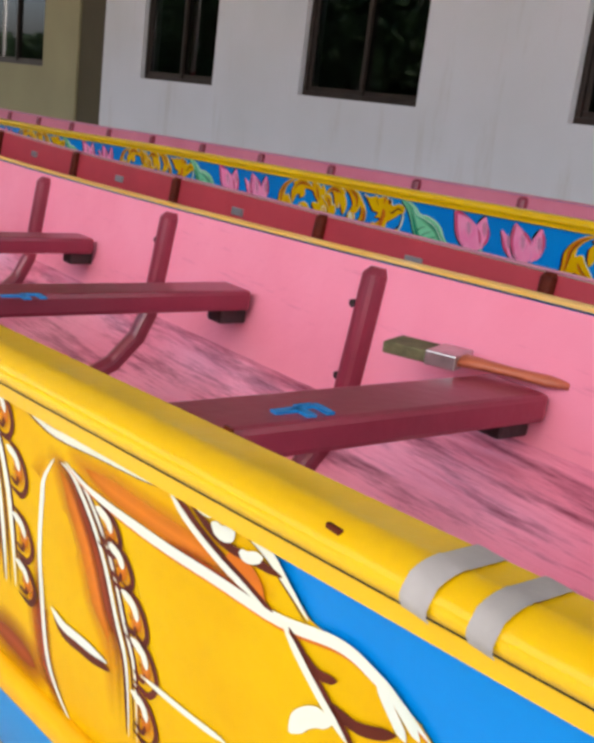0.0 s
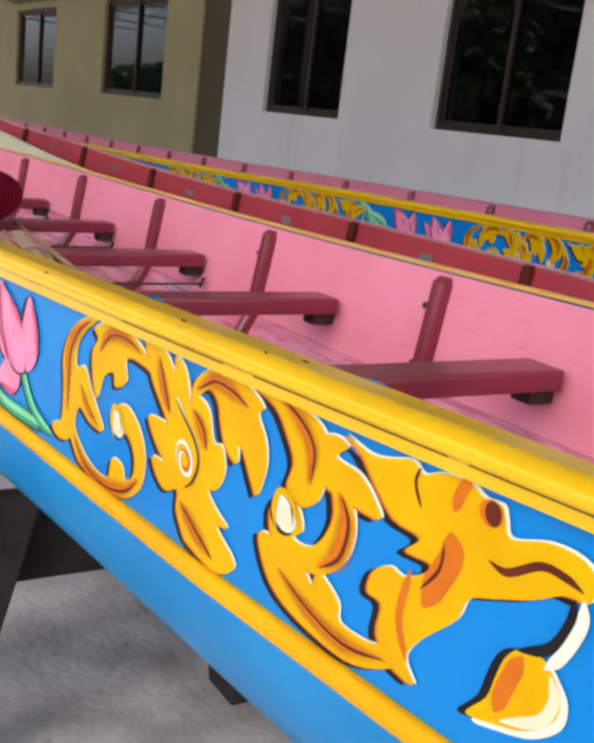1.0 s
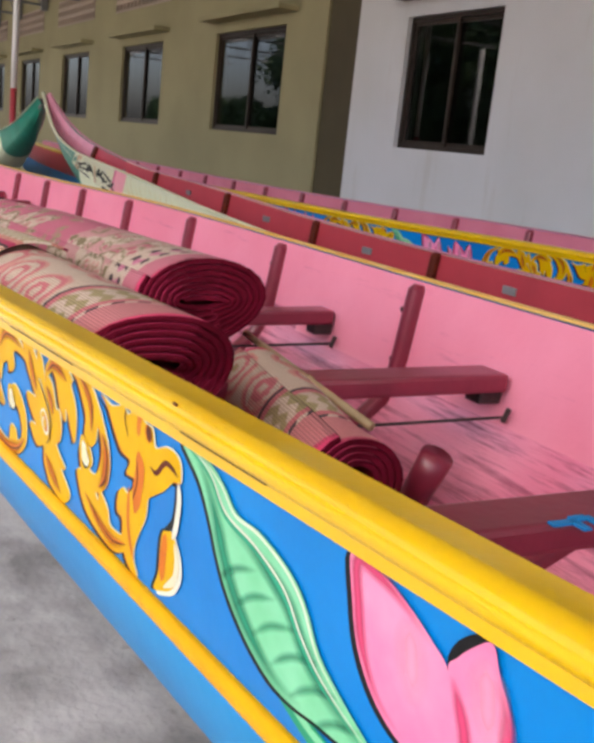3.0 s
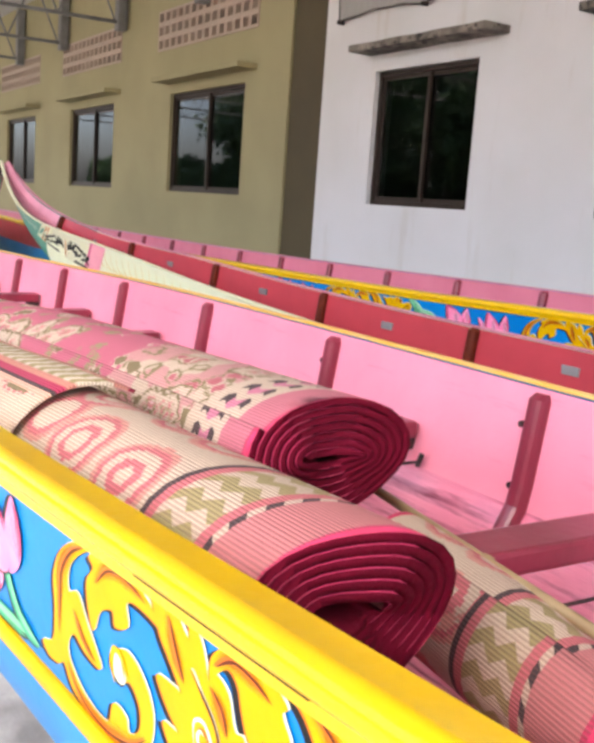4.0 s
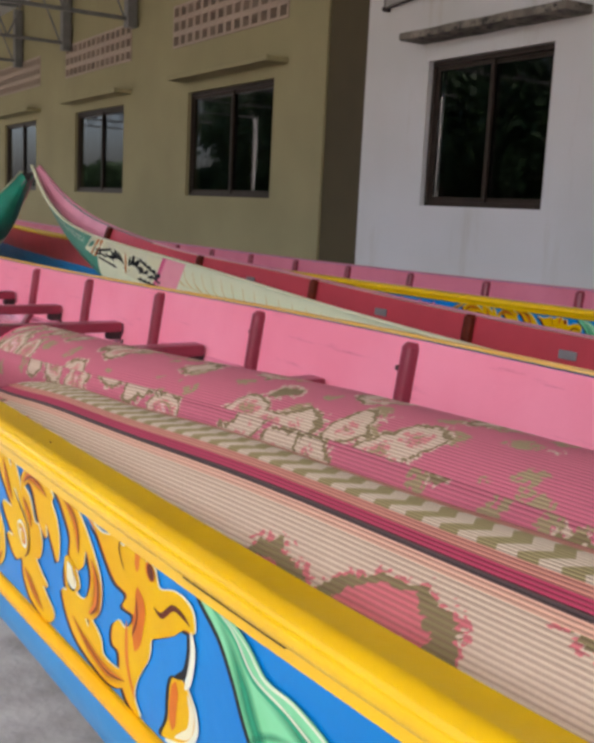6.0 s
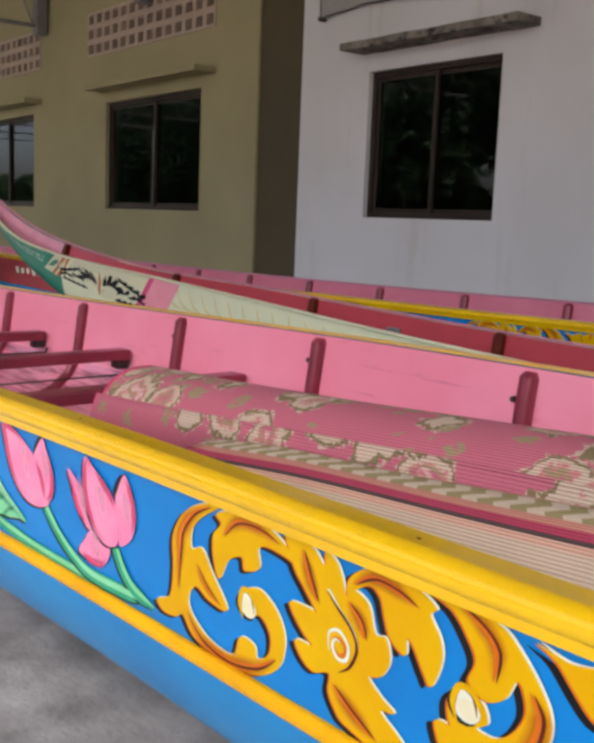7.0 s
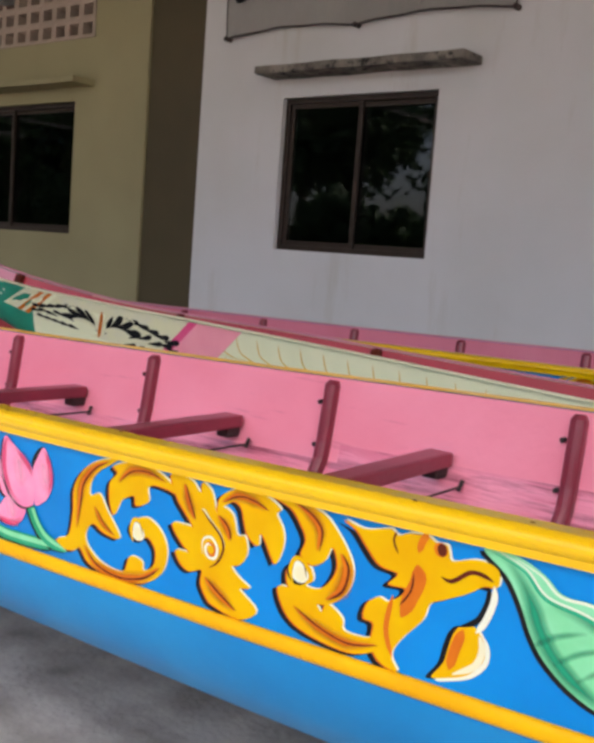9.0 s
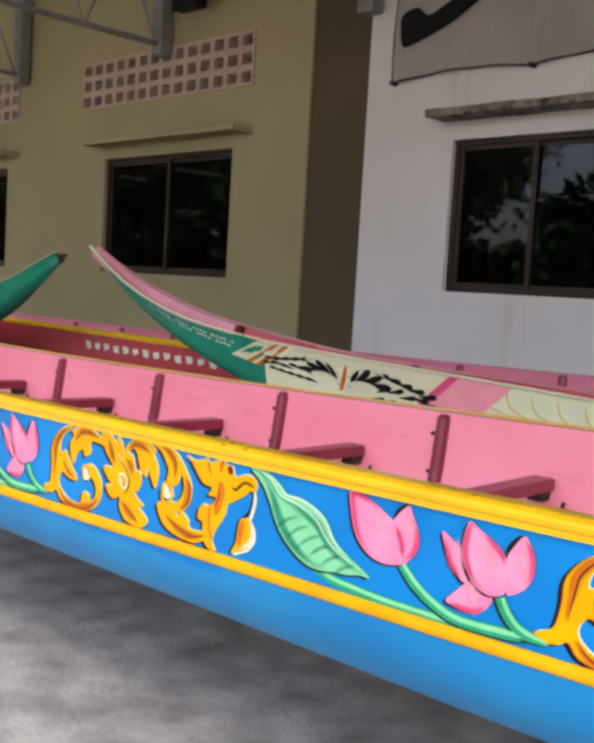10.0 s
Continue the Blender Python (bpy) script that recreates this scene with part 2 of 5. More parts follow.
# ---- the long boats ----
class Hull:
    """Shape of one long boat: sides as functions of x, near (-y) and far (+y)."""
    INSET = ((0.0, 0.0), (0.11, 0.0132), (0.22, 0.0264), (0.28, 0.038), (0.35, 0.072), (0.42, 0.140), (0.475, 0.25), (0.51, 0.40))

    def __init__(self, x0, x1, near, far, near_z, far_z, depth=lambda x: 1.0):
        self.x0, self.x1, self.near, self.far, self.near_z, self.far_z, self.depth = x0, x1, near, far, near_z, far_z, depth

    def section(self, x, inner=False):
        yn, yf, zn, zf = self.near(x), self.far(x), self.near_z(x), self.far_z(x)
        half = (yf - yn) / 2
        k, d = min(1.0, half / 0.6), self.depth(x)
        th = min(0.028, half * 0.3) if inner else 0.0
        lift = 0.86 if inner else 1.0
        near = [(yn + th + (i if e < 0.23 else 0.0264 + (i - 0.0264) * k), zn - e * d * lift) for e, i in self.INSET]
        far = [(yf - th - (i if e < 0.23 else 0.0264 + (i - 0.0264) * k), zf - e * d * lift) for e, i in self.INSET]
        keel = ((yn + yf) / 2, min(zn, zf) - 0.52 * d * lift)
        return near + [keel] + far[::-1]

    def stations(self, step=0.125):
        n = max(2, int((self.x1 - self.x0) / step))
        return [self.x0 + (self.x1 - self.x0) * k / n for k in range(n + 1)]

    def shell(self, name, mats, parent, pick=None, inner=False, label=""):
        bm = bmesh.new()
        loft(bm, [[(x, y, z) for y, z in self.section(x, inner)] for x in self.stations()], close=False)
        if pick:
            for f in bm.faces:
                f.material_index = pick(f.calc_center_median())
        return part(name, bm, mats, parent, label, smooth=True)

    def strip(self, name, mat, parent, profile, side, label="", x0=None, x1=None, step=0.2, smooth=False, slim=None):
        """A bar along one side; profile: closed ring of (outwards, up from the sheer); slim: how much of it is left at x."""
        a, b = x0 if x0 is not None else self.x0, x1 if x1 is not None else self.x1
        n = max(2, int((b - a) / step))
        rings = []
        for k in range(n + 1):
            x = a + (b - a) * k / n
            y, z, s = (self.near(x), self.near_z(x), -1) if side == "near" else (self.far(x), self.far_z(x), 1)
            f = slim(x) if slim else 1.0
            rings.append([(x, y + s * o * (f if o < 0.005 else 1), z + u * (f if u > 0 else 1)) for o, u in profile])
        bm = bmesh.new()
        loft(bm, rings)
        ob = part(name, bm, mat, parent, label, smooth)
        if smooth:
            ob.data.set_sharp_from_angle(angle=radians(34))
        return ob

    def board(self, x, v, lift=0.0, low=None):
        """A point of the near outer side: v from the lower stripe (0) to the rail (1)."""
        top = self.near_z(x)
        z = low(x) + v * (top - low(x))
        return (x, self.near(x) + 0.12 * (top - z) / self.depth(x) - lift, z)


RAIL = ((0.004, -0.010), (0.011, -0.009), (0.0125, 0.002), (0.0162, 0.005), (0.0182, 0.0095), (0.0186, 0.014), (0.0175, 0.0185), (0.015, 0.0225), (0.0115, 0.0258), (0.007, 0.0283), (0.002, 0.0296), (0.000, 0.0291), (-0.029, 0.0292), (-0.033, 0.0265), (-0.034, 0.002))
CAP = ((0.010, 0.0), (0.012, 0.004), (0.006, 0.008), (-0.010, 0.008), (-0.014, 0.006), (-0.014, 0.001))

A = Hull(-14.0, 4.2,
         curve_of([-14, -12, -9, -7, -5.6, -4.73, -3.3, -1.475, -0.95, -0.4, 0, 2, 4.2], [1.95, 1.50, 1.40, 1.44, 1.49, 1.55, 1.621, 1.777, 1.817, 1.866, 1.901, 2.08, 2.23]),
         curve_of([-14, -12, -9, -7, -5.5, -2.5, -1.5, -0.5, 2, 4.2], [2.15, 2.55, 2.70, 2.745, 2.765, 2.79, 2.77, 2.735, 2.58, 2.36]),
         curve_of([-14, -12, -9, -7, -6, -4.5, -3.3, -2.25, -1.5, -0.95, -0.4, 0, 2, 4.2], [1.25, 1.11, 1.075, 1.075, 1.08, 1.094, 1.104, 1.13, 1.154, 1.175, 1.197, 1.213, 1.29, 1.42]),
         curve_of([-14, -12, -10, -7.8, -7, -5.3, -2.2, -1.3, -0.6, 2, 4.2], [1.23, 1.09, 1.05, 1.053, 1.065, 1.10, 1.118, 1.141, 1.165, 1.24, 1.37]))
A_LOW = curve_of([-14, -9, -7.5, -6.5, -5.5, -4.5, -2.6, -1.5, -1.1, -0.8, -0.4, 1, 4.2], [1.0, 0.83, 0.835, 0.85, 0.864, 0.875, 0.913, 0.932, 0.940, 0.955, 0.972, 1.03, 1.10])

rail_size = curve_of([-14, -3.0, -2.2, -1.2, -0.6, 4.2], [1.0, 1.0, 1.0, 0.85, 0.72, 0.7])

boat_a = empty("long_boat", "long racing boat painted blue and yellow outside, pink inside", "boat", "long boats in the shed")
A.shell("hull", [LIGHT_BLUE, BLUE], boat_a, lambda c: 1 if c.y < 2.0 and c.z > A_LOW(c.x) - 0.02 else 0, label="blue painted hull with curved bottom")
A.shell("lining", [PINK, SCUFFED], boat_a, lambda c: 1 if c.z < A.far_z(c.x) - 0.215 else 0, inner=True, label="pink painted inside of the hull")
A.strip("gunwale", YELLOW, boat_a, RAIL, "near", "worn glossy yellow gunwale", smooth=True, slim=rail_size)
A.strip("gunwale", material("faded_yellow_paint", (0.80, 0.47, 0.07), (0.76, 0.52, 0.20), 9, 0.4, 0.05, 60), boat_a, CAP, "far", "thin yellow gunwale edge")


def low_stripe():
    bm = bmesh.new()
    rings = []
    for x in np.arange(-13.8, 4.1, 0.25):
        x = float(x)
        ring = []
        for v, o in ((0.01, 0.003), (0.0, 0.009), (-0.09, 0.010), (-0.12, 0.003), (-0.12, -0.004), (0.01, -0.004)):
            ring.append(A.board(x, v, o, A_LOW))
        rings.append(ring)
    loft(bm, rings)
    part("stripe", bm, OCHRE, boat_a, "ochre yellow painted stripe", True)


low_stripe()


def rib(hull, x, parent, name="rib", mat=MAROON, width=0.05, thick=0.030, drop=0.008, sides=(0, 17)):
    """A frame timber that follows the inside of the hull across the boat."""
    pts = [Vector((x, y, z)) for y, z in hull.section(x, True)][sides[0]:sides[1]]
    pts[0] = pts[0].lerp(pts[1], min(1, drop / max(0.01, (pts[1] - pts[0]).length)))
    pts[-1] = pts[-1].lerp(pts[-2], min(1, drop / max(0.01, (pts[-1] - pts[-2]).length)))
    bm = bmesh.new()
    rings = []
    for k, p in enumerate(pts):
        d = (pts[min(k + 1, len(pts) - 1)] - pts[max(k - 1, 0)]).normalized()
        n = Vector((0, -d.z, d.y))
        w = width / 2
        rings.append([p + Vector((a * w, 0, 0)) + n * (b * thick) for a, b in ((-1, -0.2), (1, -0.2), (1, 0.55), (0.86, 0.8), (0.55, 0.96), (0, 1.03), (-0.55, 0.96), (-0.86, 0.8), (-1, 0.55))])
    tip = (pts[-1] - pts[-2]).normalized() * 0.014
    rings.append([pts[-1] + (q - pts[-1]) * 0.62 + tip for q in rings[-1]])
    loft(bm, rings)
    return part(name, bm, mat, parent)


for k in range(-4, 13):
    x = -1.778 - 0.749 * k + 0.02 * min(0, max(k, -2))
    if -12.5 < x < 3.6:
        r = rib(A, x, boat_a, width=0.040, drop=0.022)
        for dz, dx in ((0.075, -0.034), (0.20, -0.032)):
            z = A.far_z(x) - dz
            y = A.far(x) - 0.032 - 0.12 * dz
            part("bolt", rod(bmesh.new(), (x + dx, y + 0.01, z), (x + dx, y - 0.014, z), 0.007, 8), IRON, r, "dark iron bolt end")


def thwart(x, wide=0.085):
    drop = 0.108 + 0.042 * min(1, max(0, (-1.4 - x) / 3))
    zf, zn = A.far_z(x) - drop, A.near_z(x) - drop - 0.02
    yn, yf = A.near(x) + 0.05, A.far(x) - 0.062
    bm = bmesh.new()
    box(bm, -wide / 2, wide / 2, 0, 1, -0.040, 0, 0.008)
    for v in bm.verts:
        f = v.co.y
        v.co = (v.co.x + x, yn + (yf - yn) * f, v.co.z + zn + (zf - zn) * f)
    t = part("thwart", bm, MAROON, boat_a, "maroon painted seat plank")
    # The block's near-black also carries the shade under the seat end.
    bm = bmesh.new()
    box(bm, x - 0.03, x + 0.02, yf - 0.05, yf + 0.012, zf - 0.072, zf - 0.040, 0.006)
    part("bracket", bm, IRON, t, "bracket under the seat end, near-black for the shade there")
    if x > -2.5:
        return t
    bm = bmesh.new()
    hx = x + 0.07
    rod(bm, (hx, yn + 0.05, zn - 0.085), (hx, yf - 0.02, zf - 0.085), 0.0035, 6)
    rod(bm, (hx, yf - 0.02, zf - 0.095), (hx + 0.008, yf - 0.015, zf - 0.065), 0.006, 6)
    part("tie_rod", bm, IRON, t, "thin dark tie rod with a hook")
    return t


for k in range(-8, 9):
    x = -5.14 - 0.742 * k
    thwart(x, 0.105 if x > -1.0 else 0.092 if x > -3 else 0.074)


# ---- painted ornament on the boats' sides, in (metres along, height from stripe 0 to rail 1) ----
SCROLL_A = ((-0.357, 0.17), (-0.324, 0.24), (-0.309, 0.44), (-0.303, 0.64), (-0.274, 0.81), (-0.232, 0.91), (-0.193, 0.94), (-0.231, 0.84), (-0.258, 0.73), (-0.264, 0.61), (-0.240, 0.64), (-0.223, 0.52), (-0.196, 0.34), (-0.233, 0.34), (-0.260, 0.39), (-0.280, 0.29), (-0.275, 0.19), (-0.240, 0.09), (-0.192, 0.08), (-0.174, 0.22), (-0.147, 0.21), (-0.144, 0.14), (-0.120, 0.21), (-0.115, 0.33), (-0.131, 0.41), (-0.152, 0.37), (-0.168, 0.43), (-0.160, 0.51), (-0.130, 0.56), (-0.102, 0.49), (-0.089, 0.36), (-0.098, 0.20), (-0.123, 0.09), (-0.165, 0.02), (-0.233, 0.01), (-0.277, 0.06), (-0.296, 0.16), (-0.313, 0.12), (-0.342, 0.11))
SCROLL_B = ((-0.203, 0.89), (-0.160, 0.95), (-0.121, 0.95), (-0.085, 0.89), (-0.057, 0.79), (-0.079, 0.81), (-0.111, 0.82), (-0.127, 0.78), (-0.127, 0.68), (-0.155, 0.63), (-0.159, 0.70), (-0.187, 0.64), (-0.207, 0.51), (-0.216, 0.59), (-0.214, 0.75), (-0.195, 0.84))
FLOWER = ((-0.076, 0.93), (-0.053, 0.94), (-0.031, 0.92), (-0.015, 0.85), (-0.011, 0.93), (0.005, 0.89), (0.012, 0.81), (0.015, 0.74), (0.028, 0.79), (0.048, 0.75), (0.055, 0.62), (0.070, 0.62), (0.074, 0.51), (0.060, 0.41), (0.043, 0.38), (0.059, 0.31), (0.078, 0.26), (0.058, 0.23), (0.090, 0.11), (0.056, 0.01), (0.004, 0.05), (-0.010, 0.10), (-0.020, 0.19), (-0.017, 0.29), (-0.042, 0.25), (-0.061, 0.29), (-0.071, 0.38), (-0.043, 0.39), (-0.054, 0.43), (-0.070, 0.51), (-0.075, 0.58), (-0.044, 0.59), (-0.033, 0.59), (-0.050, 0.69), (-0.064, 0.77))
CORE = ((-0.011, 0.74), (0.006, 0.67), (0.025, 0.59), (0.031, 0.50), (0.019, 0.39), (0.001, 0.33), (-0.018, 0.33), (-0.030, 0.40), (-0.025, 0.56))
SCROLL_C = ((0.017, 0.75), (0.022, 0.84), (0.040, 0.91), (0.066, 0.95), (0.097, 0.95), (0.121, 0.92), (0.137, 0.87), (0.129, 0.83), (0.140, 0.74), (0.141, 0.63), (0.127, 0.49), (0.118, 0.54), (0.107, 0.64), (0.098, 0.67), (0.095, 0.58), (0.076, 0.63), (0.069, 0.73), (0.065, 0.81), (0.052, 0.85), (0.032, 0.80))
SCROLL_D = ((0.121, 0.95), (0.150, 0.97), (0.182, 0.95), (0.212, 0.91), (0.229, 0.84), (0.246, 0.74), (0.258, 0.63), (0.258, 0.52), (0.246, 0.41), (0.221, 0.32), (0.190, 0.29), (0.163, 0.29), (0.149, 0.36), (0.147, 0.46), (0.156, 0.53), (0.172, 0.56), (0.188, 0.53), (0.193, 0.45), (0.180, 0.40), (0.201, 0.40), (0.221, 0.47), (0.234, 0.58), (0.231, 0.68), (0.224, 0.70), (0.212, 0.60), (0.191, 0.55), (0.172, 0.60), (0.181, 0.71), (0.173, 0.80), (0.155, 0.90))
LOW_LEAF = ((.13, .33), (.151, .35), (.192, .31), (.207, .25), (.217, .32), (.242, .25), (.245, .17), (.28, .17), (.302, .21), (.31, .14), (.265, .04), (.217, .04), (.168, .09), (.142, .18))
BIRD = ((.245, 0.91), (.273, 0.88), (.292, 0.89), (.317, 0.92), (.329, 0.89), (.346, 0.92), (.371, 0.93), (.384, 0.90), (.399, 0.90), (.403, 0.86), (.408, 0.81), (.436, 0.85), (.459, 0.85), (.472, 0.81), (.47, 0.73), (.453, 0.72), (.431, 0.66), (.401, 0.60), (.378, 0.55), (.367, 0.45), (.334, 0.30), (.321, 0.20), (.331, 0.12), (.304, 0.14), (.289, 0.23), (.293, 0.35), (.277, 0.37), (.283, 0.46), (.3, 0.51), (.315, 0.50), (.337, 0.56), (.341, 0.60), (.316, 0.60), (.33, 0.67), (.302, 0.69), (.28, 0.78), (.265, 0.86))
SIDE_LEAF = ((.196, .82), (.212, .86), (.233, .89), (.249, .87), (.235, .81), (.262, .79), (.279, .73), (.287, .66), (.256, .66), (.222, .68), (.204, .73))
BUD = ((.427, .49), (.444, .5), (.452, .47), (.46, .41), (.457, .32), (.436, .23), (.407, .18), (.385, .16), (.402, .26), (.409, .36), (.416, .44))
LEAF = ((-1.042, 0.94), (-0.998, 0.94), (-0.963, 0.87), (-0.939, 0.78), (-0.901, 0.77), (-0.859, 0.71), (-0.833, 0.62), (-0.812, 0.46), (-0.778, 0.35), (-0.745, 0.27), (-0.728, 0.21), (-0.753, 0.21), (-0.787, 0.18), (-0.818, 0.17), (-0.850, 0.15), (-0.888, 0.16), (-0.926, 0.24), (-0.959, 0.37), (-0.978, 0.51), (-0.991, 0.66), (-1.010, 0.81))
FOLD = ((-1.029, 0.93), (-0.988, 0.86), (-0.960, 0.73), (-0.911, 0.68), (-0.865, 0.59), (-0.839, 0.45), (-0.808, 0.34), (-0.745, 0.23))
LOTUS_BUD = ((-0.772, 0.94), (-0.742, 0.93), (-0.710, 0.88), (-0.683, 0.81), (-0.668, 0.76), (-0.646, 0.61), (-0.635, 0.46), (-0.672, 0.39), (-0.712, 0.39), (-0.744, 0.47), (-0.764, 0.61), (-0.771, 0.78))
BUD_PETAL = ((-0.668, 0.76), (-0.660, 0.82), (-0.645, 0.89), (-0.631, 0.93), (-0.624, 0.85), (-0.613, 0.74), (-0.614, 0.60), (-0.627, 0.50), (-0.650, 0.44), (-0.653, 0.60))
PETALS = (((-0.561, 0.78), (-0.544, 0.75), (-0.525, 0.67), (-0.514, 0.57), (-0.508, 0.44), (-0.517, 0.41), (-0.537, 0.49), (-0.551, 0.61)),
          ((-0.430, 0.70), (-0.417, 0.80), (-0.398, 0.90), (-0.387, 0.84), (-0.380, 0.73), (-0.382, 0.60), (-0.394, 0.50), (-0.414, 0.43), (-0.431, 0.41), (-0.427, 0.56)),
          ((-0.554, 0.22), (-0.533, 0.32), (-0.511, 0.41), (-0.486, 0.46), (-0.460, 0.36), (-0.466, 0.27), (-0.484, 0.20), (-0.510, 0.18), (-0.536, 0.19)),
          ((-0.503, 0.92), (-0.482, 0.87), (-0.457, 0.80), (-0.436, 0.72), (-0.427, 0.63), (-0.429, 0.50), (-0.437, 0.40), (-0.466, 0.36), (-0.495, 0.42), (-0.511, 0.53), (-0.518, 0.65), (-0.515, 0.79)))
SALMON = material("salmon_pink_paint", (0.85, 0.33, 0.38), (0.80, 0.28, 0.34), 8, 0.35, 0.02, 80)


def airbrushed(name, colour):
    """Paint blown on thinly: it covers the ground by the amount kept at each point of the film."""
    m = material(name, colour, None, 16, 0.4, 0.0, 80, gloss=0.15)
    n, l = m.node_tree.nodes, m.node_tree.links
    cover, clear, both = n.new("ShaderNodeAttribute"), n.new("ShaderNodeBsdfTransparent"), n.new("ShaderNodeMixShader")
    cover.attribute_name = "cover"
    l.new(cover.outputs["Fac"], both.inputs[0])
    l.new(clear.outputs[0], both.inputs[1])
    l.new(n["Principled BSDF"].outputs[0], both.inputs[2])
    l.new(both.outputs[0], n["Material Output"].inputs["Surface"])
    return m


PAINTS = [BLACK, PALE, GOLD, ORANGE, BROWN, CREAM, LOTUS, ROSE, GREEN, MINT, SALMON,
          airbrushed("blown_orange_paint", (0.62, 0.17, 0.008)), airbrushed("blown_rust_paint", (0.26, 0.035, 0.006)), airbrushed("blown_rose_paint", (0.66, 0.06, 0.17)),
          airbrushed("blown_blush_paint", (0.84, 0.42, 0.58)), airbrushed("blown_green_paint", (0.012, 0.27, 0.15))]
K_BLACK, K_PALE, K_GOLD, K_ORANGE, K_BROWN, K_CREAM, K_LOTUS, K_ROSE, K_GREEN, K_MINT, K_SALMON, K_SOFT_ORANGE, K_SOFT_RUST, K_SOFT_ROSE, K_SOFT_BLUSH, K_SOFT_GREEN = range(16)


class Painter:
    """Lays thin films of paint on the near side of a hull."""
    def __init__(self, hull, low, x0=0.0):
        self.hull, self.low, self.x0, self.bm = hull, low, x0, bmesh.new()
        self.pull = self.wide = 1.0
        self.cover = self.bm.verts.layers.float.new("cover")

    def down(self, points):
        """Stretches a figure downwards from a little below the rail, and narrows its far half."""
        return [(s if s < 0 else s * self.wide, v if v > 0.8 else 0.8 - (0.8 - v) * self.pull) for s, v in points]

    def fill(self, loop, paint, lift, dx=0.0, dv=0.0, steps=4, curved=True):
        pts = self.down(smooth_loop(loop, steps) if curved else loop)
        flat = [Vector((s, v * 0.22, 0)) for s, v in pts]
        verts = [self.bm.verts.new(self.hull.board(self.x0 + s + dx, v + dv, lift * 0.42 + 0.0009, self.low)) for s, v in pts]
        from_tess = geometry_fill([flat])
        for tri in from_tess:
            try:
                self.bm.faces.new([verts[k] for k in tri]).material_index = paint
            except ValueError:
                pass

    def stroke(self, line, paint, lift, width, taper=True, steps=5, taper_start=True):
        pts = self.down(smooth_loop(line, steps, False))
        n = len(pts)
        left, right = [], []
        for k, (s, v) in enumerate(pts):
            a, b = pts[max(k - 1, 0)], pts[min(k + 1, n - 1)]
            d = Vector((b[0] - a[0], (b[1] - a[1]) * 0.22))
            d = d.normalized() if d.length else Vector((1, 0))
            t = k / (n - 1)
            f = min(1, (1 - t) * 4 + 0.12) if taper else 1
            if taper_start:
                f *= min(1, t * 4 + 0.12)
            w = width / 2 * f
            left.append(self.bm.verts.new(self.hull.board(self.x0 + s - d.y * w, v + d.x * w / 0.22, lift * 0.42 + 0.0009, self.low)))
            right.append(self.bm.verts.new(self.hull.board(self.x0 + s + d.y * w, v - d.x * w / 0.22, lift * 0.42 + 0.0009, self.low)))
        for k in range(n - 1):
            self.bm.faces.new((left[k], left[k + 1], right[k + 1], right[k])).material_index = paint

    def airbrush(self, line, paint, lift, width, steps=5, strength=1.0):
        """A soft-edged stroke that fades out across and towards its ends."""
        pts = self.down(smooth_loop(line, steps, False))
        n = len(pts)
        rows = []
        for k, (s, v) in enumerate(pts):
            a, b = pts[max(k - 1, 0)], pts[min(k + 1, n - 1)]
            d = Vector((b[0] - a[0], (b[1] - a[1]) * 0.22))
            d = d.normalized() if d.length else Vector((1, 0))
            end = min(1, 3 * min(k, n - 1 - k) / (n - 1))
            row = []
            for o, c in ((-1, 0), (-.5, .5), (0, .95), (.5, .5), (1, 0)):
                w = o * width / 2 * (0.35 + 0.65 * end)
                q = self.bm.verts.new(self.hull.board(self.x0 + s - d.y * w, v + d.x * w / 0.22, lift * 0.42 + 0.0009, self.low))
                q[self.cover] = c * end * strength
                row.append(q)
            rows.append(row)
        for a, b in zip(rows, rows[1:]):
            for k in range(4):
                self.bm.faces.new((a[k], b[k], b[k + 1], a[k + 1])).material_index = paint

    def dot(self, s, v, r, paint, lift, ry=None):
        ry = ry or r
        self.fill([(s + r * math.cos(a), v + ry / 0.22 * math.sin(a)) for a in [k * math.tau / 14 for k in range(14)]], paint, lift, curved=False)

    def gilded(self, loop, dark=True):
        """Gold ornament with a dark edge to its lower left and a pale one to its upper right."""
        if dark:
            self.fill(loop, K_BLACK, 0.0014, -0.0085, -0.022)
        self.fill(loop, K_PALE, 0.0020, 0.0055, 0.018)
        self.fill(loop, K_ORANGE, 0.0025)
        self.fill(loop, K_GOLD, 0.0030, 0.0028, 0.008)

    def done(self, name, parent, label):
        for f in self.bm.faces:
            if f.normal.y > 0:
                f.normal_flip()
        me = bpy.data.meshes.new(name)
        self.bm.to_mesh(me)
        self.bm.free()
        for m in PAINTS:
            me.materials.append(m)
        ob = new(name, me)
        ob.parent = parent
        ob["label"] = label
        return ob


def geometry_fill(loops):
    """Triangles that fill a flat loop, as index triples."""
    return mathutils.geometry.tessellate_polygon(loops)


